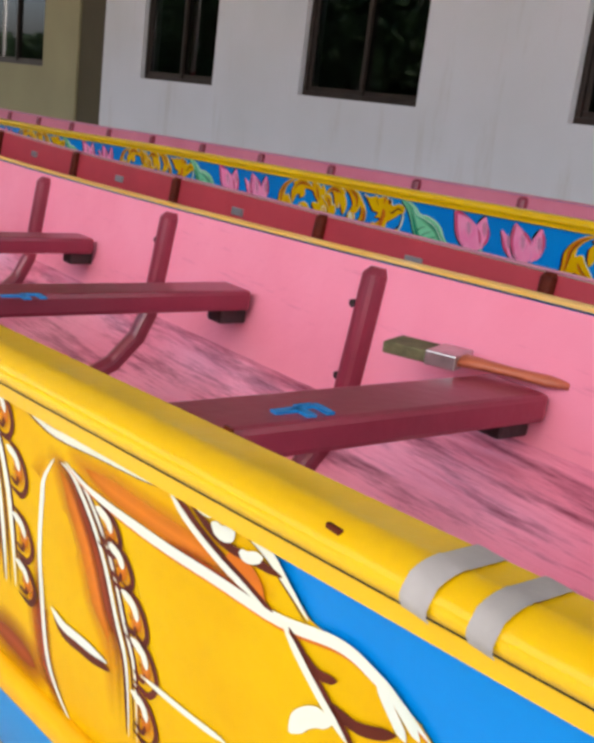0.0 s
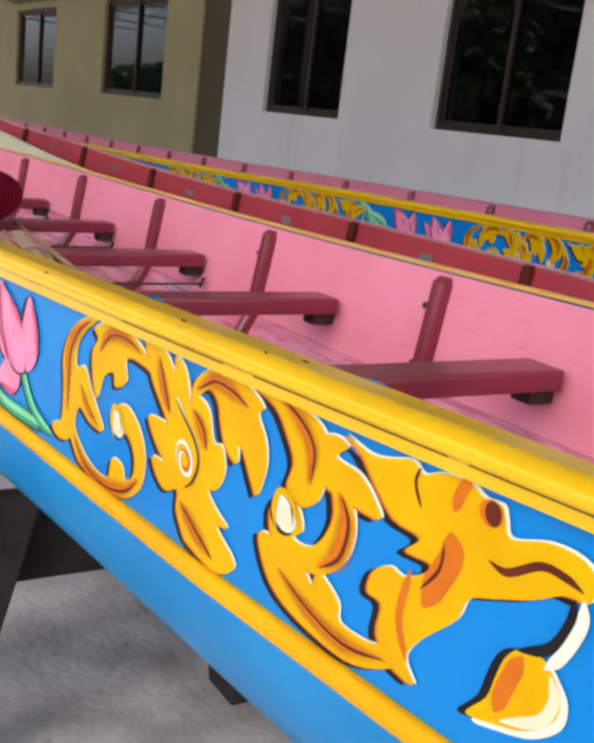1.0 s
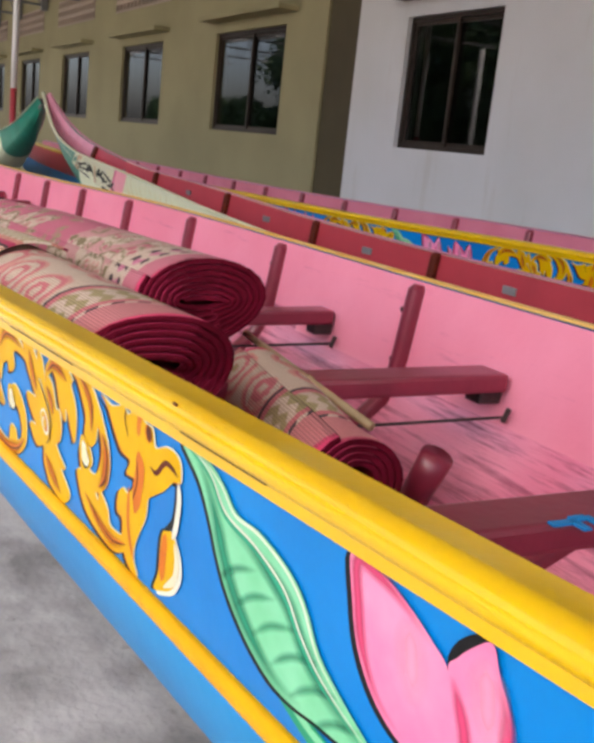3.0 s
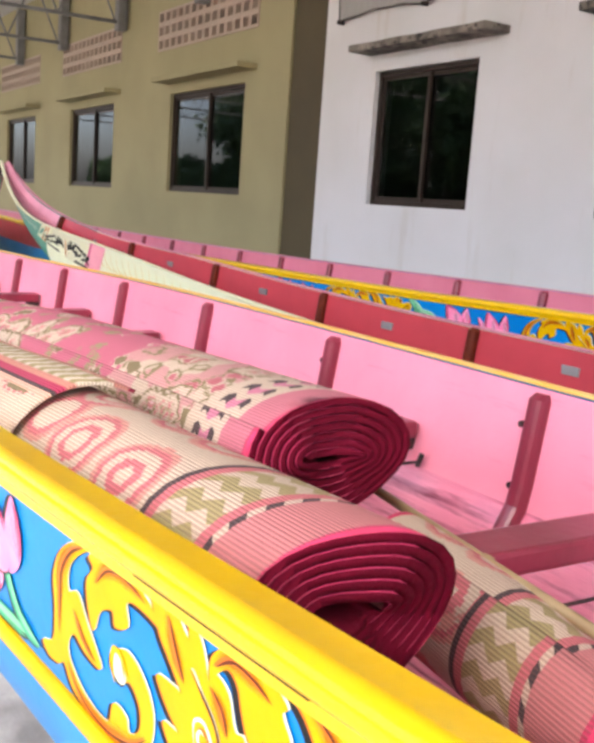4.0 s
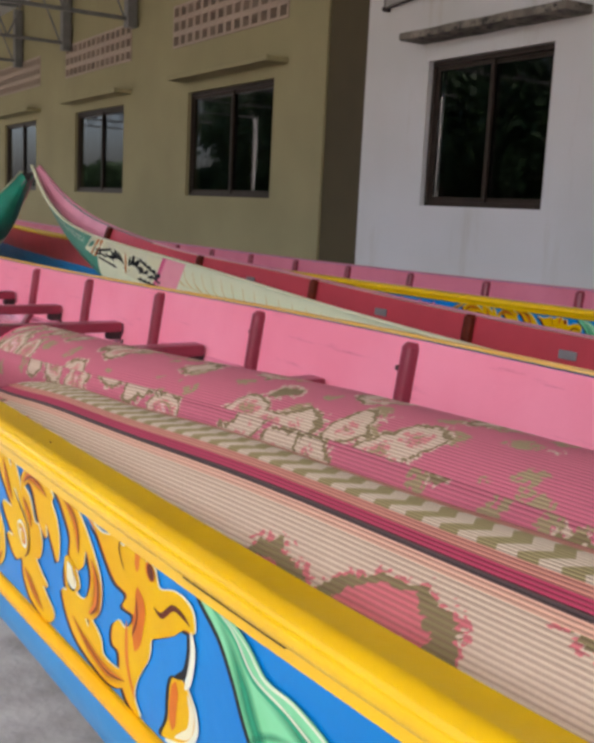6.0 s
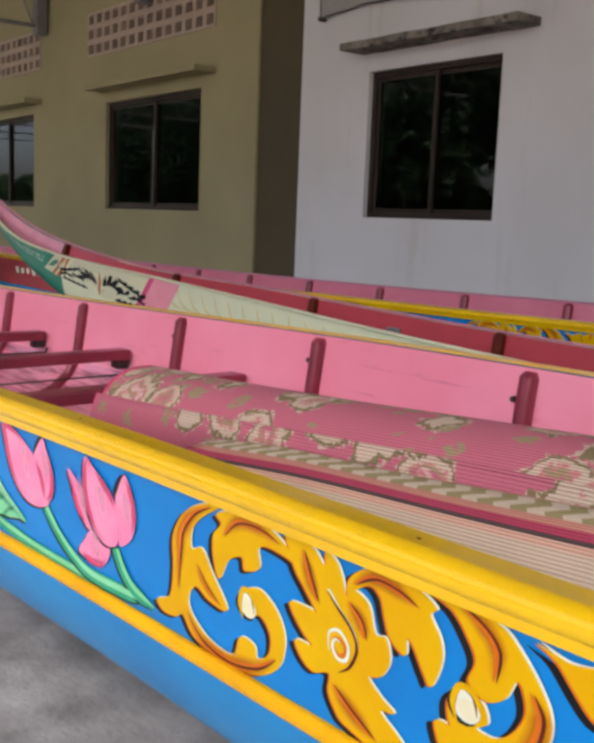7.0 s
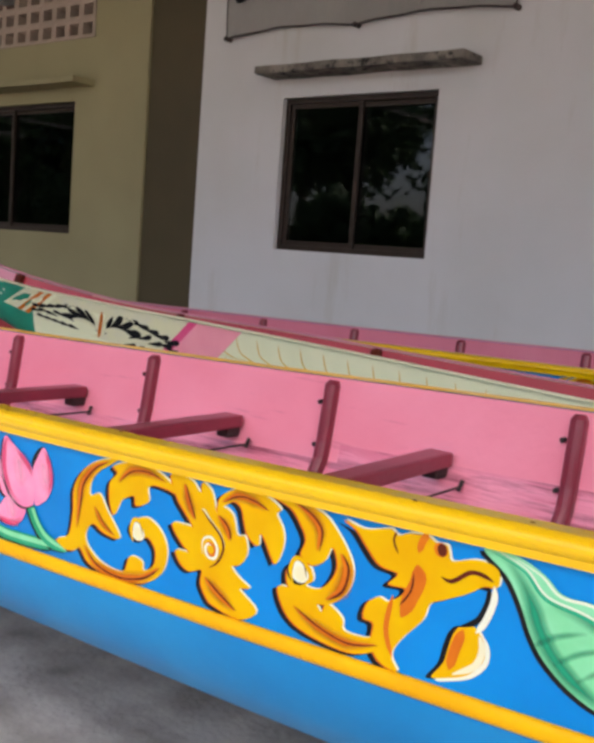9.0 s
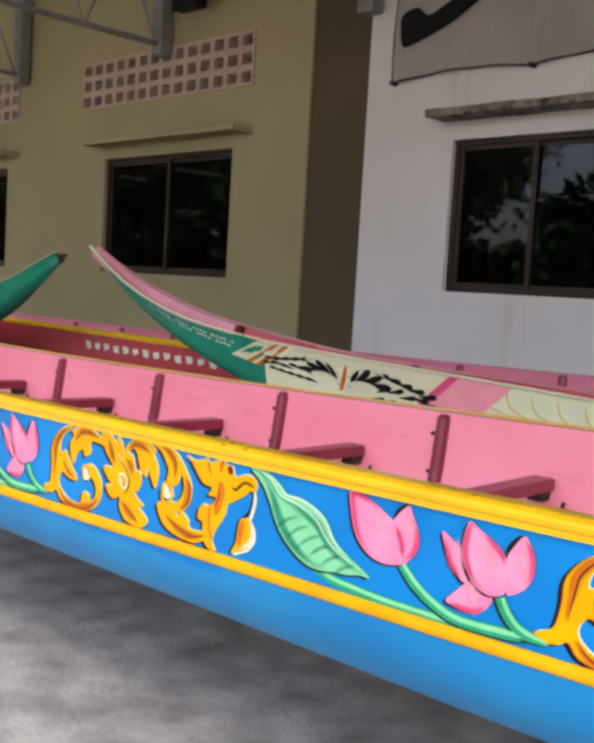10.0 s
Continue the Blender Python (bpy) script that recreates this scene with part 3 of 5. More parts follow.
def paint_scroll(hull, low, x0, parent, wide=1.0):
    p = Painter(hull, low, x0)
    p.wide = wide
    p.gilded(FLOWER)
    curls = (LOW_LEAF, SCROLL_D, SCROLL_C, SCROLL_B, SCROLL_A)
    for line, w in ((((-0.301, 0.32), (-0.289, 0.55), (-0.279, 0.70), (-0.249, 0.84), (-0.212, 0.92)), 0.012),
                    (((-0.284, 0.20), (-0.256, 0.07), (-0.202, 0.03), (-0.145, 0.09), (-0.107, 0.21)), 0.014),
                    (((-0.192, 0.78), (-0.162, 0.89), (-0.122, 0.91), (-0.086, 0.87)), 0.010),
                    (((-0.046, 0.90), (-0.037, 0.76), (-0.027, 0.65)), 0.012),
                    (((0.020, 0.73), (0.037, 0.66), (0.042, 0.57)), 0.012),
                    (((-0.011, 0.25), (0.016, 0.16), (0.050, 0.07)), 0.014),
                    (((0.029, 0.83), (0.059, 0.90), (0.091, 0.89), (0.115, 0.85)), 0.011),
                    (((0.161, 0.96), (0.192, 0.89), (0.207, 0.80), (0.202, 0.66)), 0.012),
                    (((0.241, 0.69), (0.251, 0.59), (0.241, 0.44), (0.216, 0.35)), 0.014),
                    (((.16, .24), (.2, .15), (.25, .1), (.3, .15)), 0.012),
                    (((-0.253, 0.54), (-0.236, 0.43), (-0.208, 0.35)), 0.008)):
        p.airbrush(line, K_SOFT_ORANGE, 0.0035, w * 2.2)
        p.stroke(line, K_ORANGE, 0.0039, w * .55)
        p.stroke([(s + 0.004, v) for s, v in line], K_BROWN, 0.0044, w * 0.28)
    p.fill(CORE, K_PALE, 0.0044, 0.002, 0.008)
    p.fill(CORE, K_GOLD, 0.005)
    p.stroke(CORE[:4] + CORE[4:6], K_BROWN, 0.0056, 0.004)
    p.dot(0.005, 0.47, .012, K_ORANGE, 0.0058)
    p.dot(0.005, 0.47, .007, K_GOLD, 0.0064)
    p.stroke([(0.005 + .0055 * k ** .55 * math.cos(1.1 * k), 0.47 + .030 * k ** .55 * math.sin(1.1 * k)) for k in range(1, 10)], K_PALE, 0.0068, .0045)
    for s, v, r in ((-0.151, 0.44, .015), (0.172, 0.49, .016)):
        p.dot(s - .004, v - .01, r * 1.18, K_BLACK, 0.0038)
        p.dot(s, v, r * 1.05, K_PALE, 0.0044)
        p.dot(s + .002, v - .012, r * .72, K_CREAM, 0.005)
        p.stroke(((s - r * .9, v - .06), (s - r * .5, v + .07), (s + r * .5, v + .06), (s + r * .8, v - .03)), K_BROWN, 0.0054, .0028)
        p.stroke(((s - r * .7, v - .09), (s - r * .95, v + .0), (s - r * .4, v + .085), (s + r * .6, v + .075), (s + r * 1.2, v - .02)), K_GOLD, 0.0056, .007)
    flower = p.done("painted_scroll", parent, "gold scrollwork and flower painted on blue")
    if x0 > -1.2 and hull is A:
        curls += (SIDE_LEAF,)
    for loop in curls:
        p = Painter(hull, low, x0)
        p.wide = wide
        p.gilded(loop)
        p.done("curl", flower, "gold curl with pale and black edges")
    p = Painter(hull, low, x0)
    p.wide = wide
    p.pull = 1.0 if x0 > -1.2 and hull is A else 1.16
    p.gilded(BIRD)
    p.fill(BUD, K_BLACK, 0.0014, -0.009, -0.015)
    p.fill(BUD, K_PALE, 0.0022, 0.006, -0.012)
    p.fill(BUD, K_GOLD, 0.003)
    p.stroke(((.429, .47), (.418, .35), (.41, .23)), K_ORANGE, 0.0037, .014)
    p.stroke(((.451, .46), (.456, .39), (.446, .29), (.415, .21)), K_CREAM, 0.0037, .009)
    p.stroke(((.462, .73), (.461, .65), (.448, .54), (.424, .48)), K_BLACK, 0.0032, .008)
    p.stroke(((.469, .74), (.469, .66), (.458, .54), (.446, .47)), K_PALE, 0.0037, .009)
    p.stroke(((.395, .72), (.411, .71), (.436, .78), (.455, .78), (.468, .76)), K_BROWN, 0.0044, .006)
    p.stroke(((.361, .75), (.363, .67), (.351, .56), (.338, .44)), K_ORANGE, 0.0037, .022)
    p.stroke(((.362, .82), (.368, .9), (.376, .95)), K_ORANGE, 0.0037, .010)
    p.stroke(((.356, .70), (.352, .60), (.335, .50)), K_BROWN, 0.0044, .003)
    p.stroke(((.325, .55), (.315, .35), (.325, .2)), K_ORANGE, 0.0037, .008)
    p.stroke(((.33, .92), (.325, .86), (.332, .78)), K_BROWN, 0.0044, .003)
    p.dot(.394, .87, .010, K_ORANGE, 0.0046)
    p.dot(.396, .872, .007, K_BROWN, 0.0052, .009)
    p.done("painted_bird_head", parent, "gold ornamental bird head painted on blue")


def paint_lotus(hull, low, x0, parent):
    p = Painter(hull, low, x0)
    p.stroke(((-.87, .17), (-.828, .10), (-.771, .07), (-.70, .045), (-.60, .035), (-.50, .04), (-.40, .07)), K_GREEN, 0.0016, .022, taper_start=False)
    p.stroke(((-.87, .185), (-.828, .115), (-.771, .085), (-.70, .06), (-.60, .05), (-.50, .055), (-.40, .08)), K_MINT, 0.0022, .009, taper_start=False)
    p.fill(LEAF, K_BLACK, 0.0026, -0.006, -0.022)
    p.fill(LEAF, K_MINT, 0.0032)
    edge = LEAF[14:] + LEAF[:1]
    p.airbrush([(s + .013, v + .03) for s, v in edge], K_SOFT_GREEN, 0.0036, .030)
    p.airbrush([(s + .004, v - .02) for s, v in FOLD[2:]], K_SOFT_GREEN, 0.0036, .030)
    for k in range(6):
        s, v = -.965 + .030 * k, .50 - .060 * k
        p.airbrush(((s - .012, v - .08), (s + .020, v + .03), (s + .060, v + .10)), K_SOFT_GREEN, 0.0038, .011, 5, .6)
    p.stroke(FOLD, K_GREEN, 0.0042, .0045)
    p.stroke([(s + .002, v + .02) for s, v in FOLD], K_PALE, 0.0044, .003)
    p.stroke([(s - .003, v - .012) for s, v in LEAF[1:9]], K_PALE, 0.0044, .0035)
    p.done("painted_leaf", parent, "green leaf painted on blue")

    def bloom(q, loop, lift, shade, dark=True):
        c = (sum(s for s, v in loop) / len(loop), sum(v for s, v in loop) / len(loop))
        if dark:
            q.fill(loop, K_BLACK, lift - 0.0008, -0.0065, -0.020)
        q.fill(loop, K_LOTUS, lift)
        ring = [(c[0] + (s - c[0]) * .87, c[1] + (v - c[1]) * .92) for s, v in loop]
        for a, b in shade:
            q.airbrush((ring + ring)[a:b], K_SOFT_ROSE, lift + 0.0006, .017)
        q.airbrush(((c[0] + .002, c[1] + .17), (c[0] + .006, c[1] + .05), (c[0] + .008, c[1] - .12)), K_SOFT_BLUSH, lift + 0.0007, .040, 8, .55)

    p = Painter(hull, low, x0)
    p.stroke(((-.657, .42), (-.627, .26), (-.584, .14), (-.53, .07), (-.42, .08), (-.39, .08)), K_BLACK, 0.0024, .024, taper_start=False)
    p.stroke(((-.652, .42), (-.622, .27), (-.579, .15), (-.525, .08), (-.42, .09), (-.39, .09)), K_GREEN, 0.0028, .022, taper_start=False)
    p.stroke(((-.647, .42), (-.617, .28), (-.575, .16), (-.523, .09), (-.42, .10), (-.39, .09)), K_MINT, 0.0034, .010, taper_start=False)
    bloom(p, LOTUS_BUD, 0.0042, ((8, 16),))
    stalk = p.done("painted_lotus", parent, "pink lotus bud painted on blue")
    p = Painter(hull, low, x0)
    bloom(p, BUD_PETAL, 0.0058, ((4, 9), (8, 11)), False)
    p.stroke(((-.668, .76), (-.656, .86), (-.631, .945)), K_BLACK, 0.0056, .010)
    p.done("petal", stalk, "pink petal with a deep rose edge")
    p = Painter(hull, low, x0)
    p.stroke(((-.449, .37), (-.436, .24), (-.412, .14), (-.36, .08)), K_BLACK, 0.0032, .024, taper_start=False)
    p.stroke(((-.444, .37), (-.431, .25), (-.407, .15), (-.355, .09)), K_GREEN, 0.0036, .022, taper_start=False)
    p.stroke(((-.439, .37), (-.427, .26), (-.403, .16), (-.352, .10)), K_MINT, 0.0042, .009, taper_start=False)
    stem = p.done("painted_lotus", parent, "open pink lotus flower painted on blue")
    for petal, lift, shade in zip(PETALS, (0.0052, 0.0056, 0.0050, 0.0064), (((5, 9),), ((2, 7),), ((5, 10),), ((7, 14), (1, 5)))):
        p = Painter(hull, low, x0)
        bloom(p, petal, lift, shade, petal is not PETALS[1])
        if petal is PETALS[1]:
            p.stroke(((-.431, .70), (-.420, .80), (-.397, .90)), K_BLACK, 0.0054, .014)
        p.done("petal", stem, "pink petal with a deep rose edge")


FLOWERS_A = ((-1.080, 1.04, -1.083), (-2.545, .87, -2.56), (-4.09, 1.0, -4.10), (-5.59, .99, -5.567), (-7.065, .99, -7.05), (-8.56, 1.0, -8.55), (-10.05, 1.0, -10.04))
for x0, wide, bloom_x in FLOWERS_A:
    paint_scroll(A, A_LOW, x0, boat_a, wide)
    paint_lotus(A, A_LOW, bloom_x, boat_a)


def paint_mask():
    """The large gold figure towards the bow: two tall ovals, scallops and long pale tendrils."""
    left = ((-0.530, 0.96), (-0.542, 0.88), (-0.551, 0.77), (-0.555, 0.59), (-0.554, 0.43), (-0.550, 0.27), (-0.540, 0.12), (-0.528, 0.03))
    right = ((-0.504, 1.00), (-0.486, 0.93), (-0.474, 0.82), (-0.466, 0.68), (-0.461, 0.51), (-0.463, 0.40), (-0.472, 0.25))
    inner_band, outer_band = ((-0.496, 1.01), (-0.474, 0.93), (-0.460, 0.80), (-0.453, 0.65), (-0.452, 0.47), (-0.454, 0.31)), ((-0.483, 1.01), (-0.462, 0.94), (-0.449, 0.82), (-0.440, 0.67), (-0.438, 0.53), (-0.439, 0.32))
    left_2 = ((-0.371, 0.84), (-0.386, 0.76), (-0.391, 0.69), (-0.399, 0.53), (-0.401, 0.38), (-0.400, 0.17), (-0.387, 0.06), (-0.366, -0.02))
    right_2 = ((-0.366, 0.84), (-0.352, 0.82), (-0.335, 0.74), (-0.321, 0.63), (-0.311, 0.49), (-0.302, 0.37), (-0.302, 0.15))
    crest = ((-0.431, 0.99), (-0.378, 0.92), (-0.323, 0.93), (-0.276, 0.94), (-0.254, 0.95), (-0.204, 0.96), (-0.177, 0.93), (-0.161, 0.88), (-0.147, 0.83))
    tendril = ((-0.357, 0.85), (-0.326, 0.81), (-0.264, 0.79), (-0.215, 0.79), (-0.167, 0.79), (-0.128, 0.82), (-0.106, 0.80), (-0.090, 0.77), (-0.077, 0.74))
    p = Painter(A, A_LOW, 0.0)
    p.fill([(left[0][0] + .008, .955), *left, (left[-1][0] + .05, .012), (-.16, .012), (-.09, .3), (-.06, .62), *tendril[::-1][:4], *crest[::-1][:3], (crest[6][0] - .02, .955)], K_GOLD, 0.0016, steps=2)
    p.airbrush(left, K_SOFT_ORANGE, 0.0020, .016)
    p.airbrush([(s - .010, v) for s, v in right], K_SOFT_ORANGE, 0.0022, .050)
    p.airbrush([(s - .003, v) for s, v in right], K_SOFT_RUST, 0.0026, .022)
    p.airbrush([(s - .008, v) for s, v in left_2], K_SOFT_ORANGE, 0.0022, .034)
    p.airbrush([(s - .004, v) for s, v in left_2[3:]], K_SOFT_RUST, 0.0024, .026)
    p.airbrush([(s - .016, v) for s, v in right_2], K_SOFT_ORANGE, 0.0022, .040)
    p.airbrush([(s - .006, v) for s, v in right_2], K_SOFT_RUST, 0.0026, .018)
    p.airbrush([(s, v + .045) for s, v in tendril[:5]], K_SOFT_ORANGE, 0.0022, .030)
    p.airbrush([(s, v + .012) for s, v in tendril[2:5]], K_SOFT_RUST, 0.0026, .010)
    p.airbrush(((left[-1][0] + .02, .10), (-.45, .10), (-.40, .06)), K_SOFT_RUST, 0.0024, .05)
    body = p.done("painted_mask", boat_a, "large gold ornamental figure painted towards the bow")

    def lines(label, *rows):
        q = Painter(A, A_LOW, 0.0)
        for line, paint, lift, w in rows:
            q.stroke(line, paint, lift, w)
        q.done("tendril", body, label)

    def shifted(line, ds, dv=0.0):
        return [(s + ds, v + dv) for s, v in line]

    lines("black and pale outline of an oval", (shifted(left, -.003), K_BLACK, .0030, .005), (shifted(left, .001), K_PALE, .0034, .005))
    lines("double pale rim of an oval", (shifted(inner_band, -.004), K_BROWN, .0030, .004), (inner_band, K_PALE, .0036, .0055), (shifted(inner_band, .006), K_BROWN, .0030, .003), (outer_band, K_PALE, .0036, .006), (shifted(outer_band, .004), K_BROWN, .0030, .003))
    lines("pale outline of an oval", (left_2, K_PALE, .0034, .005))
    lines("double pale rim of an oval", (right_2, K_BROWN, .0030, .006), (shifted(right_2, .003), K_PALE, .0036, .004), (shifted(right_2, .008), K_BROWN, .0030, .003), (shifted(right_2, .012), K_PALE, .0036, .003), (shifted(right_2, .014), K_BROWN, .0028, .003))
    lines("long pale crest line", (shifted(crest, -.001, -.012), K_BROWN, .0040, .003), (crest, K_PALE, .0046, .0065))
    lines("long pale tendril", (shifted(tendril, .002, -.012), K_ORANGE, .0040, .004), (tendril, K_PALE, .0046, .0065))
    lines("pale comma stroke", (shifted(((-0.542, 0.50), (-0.530, 0.46), (-0.506, 0.47), (-0.467, 0.47)), .002, -.02), K_BROWN, .0050, .011), (((-0.542, 0.50), (-0.530, 0.46), (-0.506, 0.47), (-0.467, 0.47)), K_PALE, .0056, .007))
    lines("pale comma stroke", (shifted(((-0.387, 0.36), (-0.373, 0.33), (-0.352, 0.33), (-0.319, 0.33)), .002, -.02), K_BROWN, .0050, .011), (((-0.387, 0.36), (-0.373, 0.33), (-0.352, 0.33), (-0.319, 0.33)), K_PALE, .0056, .007))
    lines("pale leaf stem", (shifted(((-0.250, 0.94), (-0.234, 0.89), (-0.208, 0.84), (-0.176, 0.80)), .006), K_BROWN, .0050, .007), (((-0.250, 0.94), (-0.234, 0.89), (-0.208, 0.84), (-0.176, 0.80)), K_PALE, .0056, .0045))
    lines("pale leaf stem", (shifted(((-0.163, 0.79), (-0.150, 0.73), (-0.135, 0.67), (-0.120, 0.62)), .004), K_BROWN, .0050, .006), (((-0.163, 0.79), (-0.150, 0.73), (-0.135, 0.67), (-0.120, 0.62)), K_PALE, .0056, .005))
    lines("brown twig strokes", (((-0.234, 0.94), (-0.208, 0.89), (-0.183, 0.89), (-0.164, 0.89)), K_BROWN, .0050, .005), (((-0.219, 0.93), (-0.197, 0.96), (-0.184, 0.95)), K_BROWN, .0050, .004), (((-0.176, 0.81), (-0.190, 0.86), (-0.204, 0.86)), K_ORANGE, .0048, .010))
    lines("pale petals", (((-0.230, 0.95), (-0.221, 0.94), (-0.211, 0.95)), K_PALE, .0056, .006), (((-0.215, 0.92), (-0.206, 0.91), (-0.197, 0.93)), K_PALE, .0056, .008), (((-0.194, 0.89), (-0.187, 0.89), (-0.177, 0.91)), K_PALE, .0056, .006))
    lines("brown twig strokes", (((-0.157, 0.77), (-0.141, 0.73), (-0.128, 0.74)), K_BROWN, .0050, .005), (((-0.135, 0.68), (-0.115, 0.67), (-0.094, 0.71)), K_BROWN, .0050, .006))
    lines("pale curl", (((-0.157, 0.55), (-0.149, 0.60), (-0.140, 0.63), (-0.130, 0.64)), K_PALE, .0056, .010))
    lines("thin pale line", (((-0.283, 0.38), (-0.237, 0.38), (-0.204, 0.39)), K_PALE, .0050, .004))
    lines("pale fan of strokes", (((-0.106, 0.80), (-0.097, 0.75), (-0.089, 0.71)), K_PALE, .0050, .006), (((-0.101, 0.80), (-0.090, 0.76), (-0.082, 0.73)), K_PALE, .0052, .005))
    for (s, v), size in zip(((-0.460, 0.99), (-0.439, 0.89), (-0.425, 0.73), (-0.424, 0.52), (-0.425, 0.37), (-0.314, 0.73), (-0.303, 0.65), (-0.290, 0.53), (-0.282, 0.41), (-0.284, 0.25)), (.7, 1, 1, 1, .9, .8, .8, 1, 1, 1)):
        q = Painter(A, A_LOW, 0.0)
        q.airbrush(((s - .004, v + .04), (s + .005, v), (s - .004, v - .05)), K_SOFT_ORANGE, .0036, .020)
        q.stroke(((s - .010, v + .085 * size), (s + .008, v + .05 * size), (s + .015, v - .02 * size), (s + .006, v - .075 * size), (s - .010, v - .06 * size)), K_BROWN, .0044, .0045)
        q.stroke(((s - .010, v + .06 * size), (s + .002, v + .04 * size), (s + .006, v)), K_PALE, .0050, .006)
        q.stroke(((s - .008, v - .03 * size), (s + .001, v - .045 * size), (s + .004, v - .015 * size)), K_BROWN, .0050, .003)
        q.done("scallop", body, "gold scallop with a brown edge")


paint_mask()
CRACK = ((0.0110, 0.0030), (0.0160, 0.0034), (0.0162, 0.0050), (0.0110, 0.0056))
for x0, x1 in ((-1.18, -0.98), (-0.93, -0.70), (-0.68, 0.3), (-2.62, -2.38), (-3.6, -3.45), (-2.1, -1.95)):
    A.strip("crack", BLACK, boat_a, CRACK, "near", "dark crack along the gunwale", x0, x1, 0.05, slim=rail_size)
rng = random.Random(5)
for k in range(34):
    x, o = -9 + 9.3 * rng.random(), rng.choice((0.013, -0.01, -0.022, 0.004))
    w = 0.0015 + 0.0035 * rng.random()
    z = A.near_z(x) + (0.0245 if o > 0.01 else 0.0288) * rail_size(x)
    y = A.near(x) - o
    chip = bmesh.new()
    box(chip, x - w, x + w, y - 0.0008 - 0.0007 * rng.random(), y + 0.0009, z - 0.001, z + 0.0014, 0.0004)
    part("chip", chip, BROWN, boat_a, "small dark chip in the paint")
stub = bmesh.new()
rod(stub, (-2.783, 2.51, 0.84), (-2.84, 2.502, 0.72), 0.034, 12, 0.030)
part("stub", stub, MAROON, boat_a, "short maroon knee in the bottom", True)
bm = bmesh.new()
for x, w in ((-.076, .014), (-.047, .012)):
    ring0 = [(A.near(x) - o * (1 if o > 0.005 else rail_size(x)) - (0.0012 if o > -.03 else 0), A.near_z(x) + u * rail_size(x) + (0.0012 if u > .02 else -0.001)) for o, u in RAIL[3:14]]
    loft(bm, [[(x + d, y, z) for y, z in ring0] for d in (-w / 2, w / 2)], close=False)
part("tape", bm, TAPE, boat_a, "worn grey tape round the gunwale", True)
for x, y in ((-1.36, 2.22), (-.67, 2.27), (-2.12, 2.2)):
    bm = bmesh.new()
    drop = 0.108 + 0.042 * min(1, max(0, (-1.4 - x) / 3))
    zz = (A.near_z(x) - drop - 0.02) * 0.5 + (A.far_z(x) - drop) * 0.5 + 0.0015
    for dx, dy, sx, sy in ((0, 0, .012, .035), (.010, .018, .030, .012), (-.008, .032, .012, .024), (.006, .046, .034, .011)):
        box(bm, x + dx - sx / 2, x + dx + sx / 2, y + dy - sy / 2, y + dy + sy / 2, zz - 0.002, zz + 0.0012)
    part("seat_mark", bm, LIGHT_BLUE, boat_a, "small blue painted mark on a seat")

# ---- second boat ----
B = Hull(-10.1, 4.0,
         curve_of([-10.1, -9.5, -8.5, -7.5, -6, -4, -1, 4], [3.33, 3.28, 3.23, 3.20, 3.12, 3.04, 2.99, 3.2]),
         curve_of([-10.1, -9.5, -8.5, -7.5, -6, -4, -1, 4], [3.39, 3.45, 3.60, 3.72, 3.83, 3.87, 3.86, 3.6]),
         curve_of([-10.1, -9.85, -9.3, -8.6, -8, -7.2, -6.4, -5.7, -4.7, -2, 4], [1.62, 1.49, 1.30, 1.20, 1.165, 1.135, 1.105, 1.075, 1.047, 1.035, 1.1]),
         curve_of([-10.1, -9.85, -9.3, -8.5, -7.1, -6, -3, 4], [1.62, 1.50, 1.31, 1.17, 1.09, 1.04, 1.018, 1.09]),
         curve_of([-10.1, -9.6, -9.2, -8.7, -8, -6.5, 0, 4], [0.10, 0.2, 0.32, 0.5, 0.75, 1.0, 1.0, 0.9]))
B_LOW = lambda x: B.near_z(x) - 0.22 * B.depth(x)
boat_b = empty("long_boat", "long racing boat with cream patterned side and a raised green tip", "boat", "long boats in the shed")
HULL_CREAM = material("pale_cream_paint", (0.74, 0.74, 0.50), (0.68, 0.70, 0.46), 7, 0.35, 0.04, 60)
TIP_GREEN = material("emerald_paint", (0.006, 0.20, 0.12), (0.01, 0.27, 0.17), 6, 0.35, 0.04, 60, coat=0.2)
DUSTY_PINK = material("dusty_pink_paint", (0.62, 0.26, 0.33), (0.52, 0.2, 0.26), 5, 0.45, 0.06, 60)
B.shell("hull", [HULL_CREAM, TIP_GREEN], boat_b, lambda c: 1 if c.x < -8.47 else 0, label="cream hull side with a green tip")
B.shell("lining", [RED, DUSTY_PINK], boat_b, lambda c: 1 if c.x < -9.0 else 0, inner=True, label="red painted inside of the hull")
B.strip("gunwale", HULL_CREAM, boat_b, CAP, "near", "thin cream gunwale")
B.strip("gunwale", DUSTY_PINK, boat_b, CAP, "far", "thin faded pink gunwale")
for k in range(-5, 6):
    x = -4.72 - 1.05 * k
    if -9.3 < x < 3:
        rib(B, x, boat_b, mat=BROWN, width=0.045, sides=(8, 17), drop=0.01)
        z = B.far_z(x + .5) - .07
        y = B.far(x + .5) - 0.037
        part("plate", box(bmesh.new(), x + .46, x + .54, y - .006, y + .004, z - .016, z + .016, 0.003), STEEL, boat_b, "small grey metal plate")


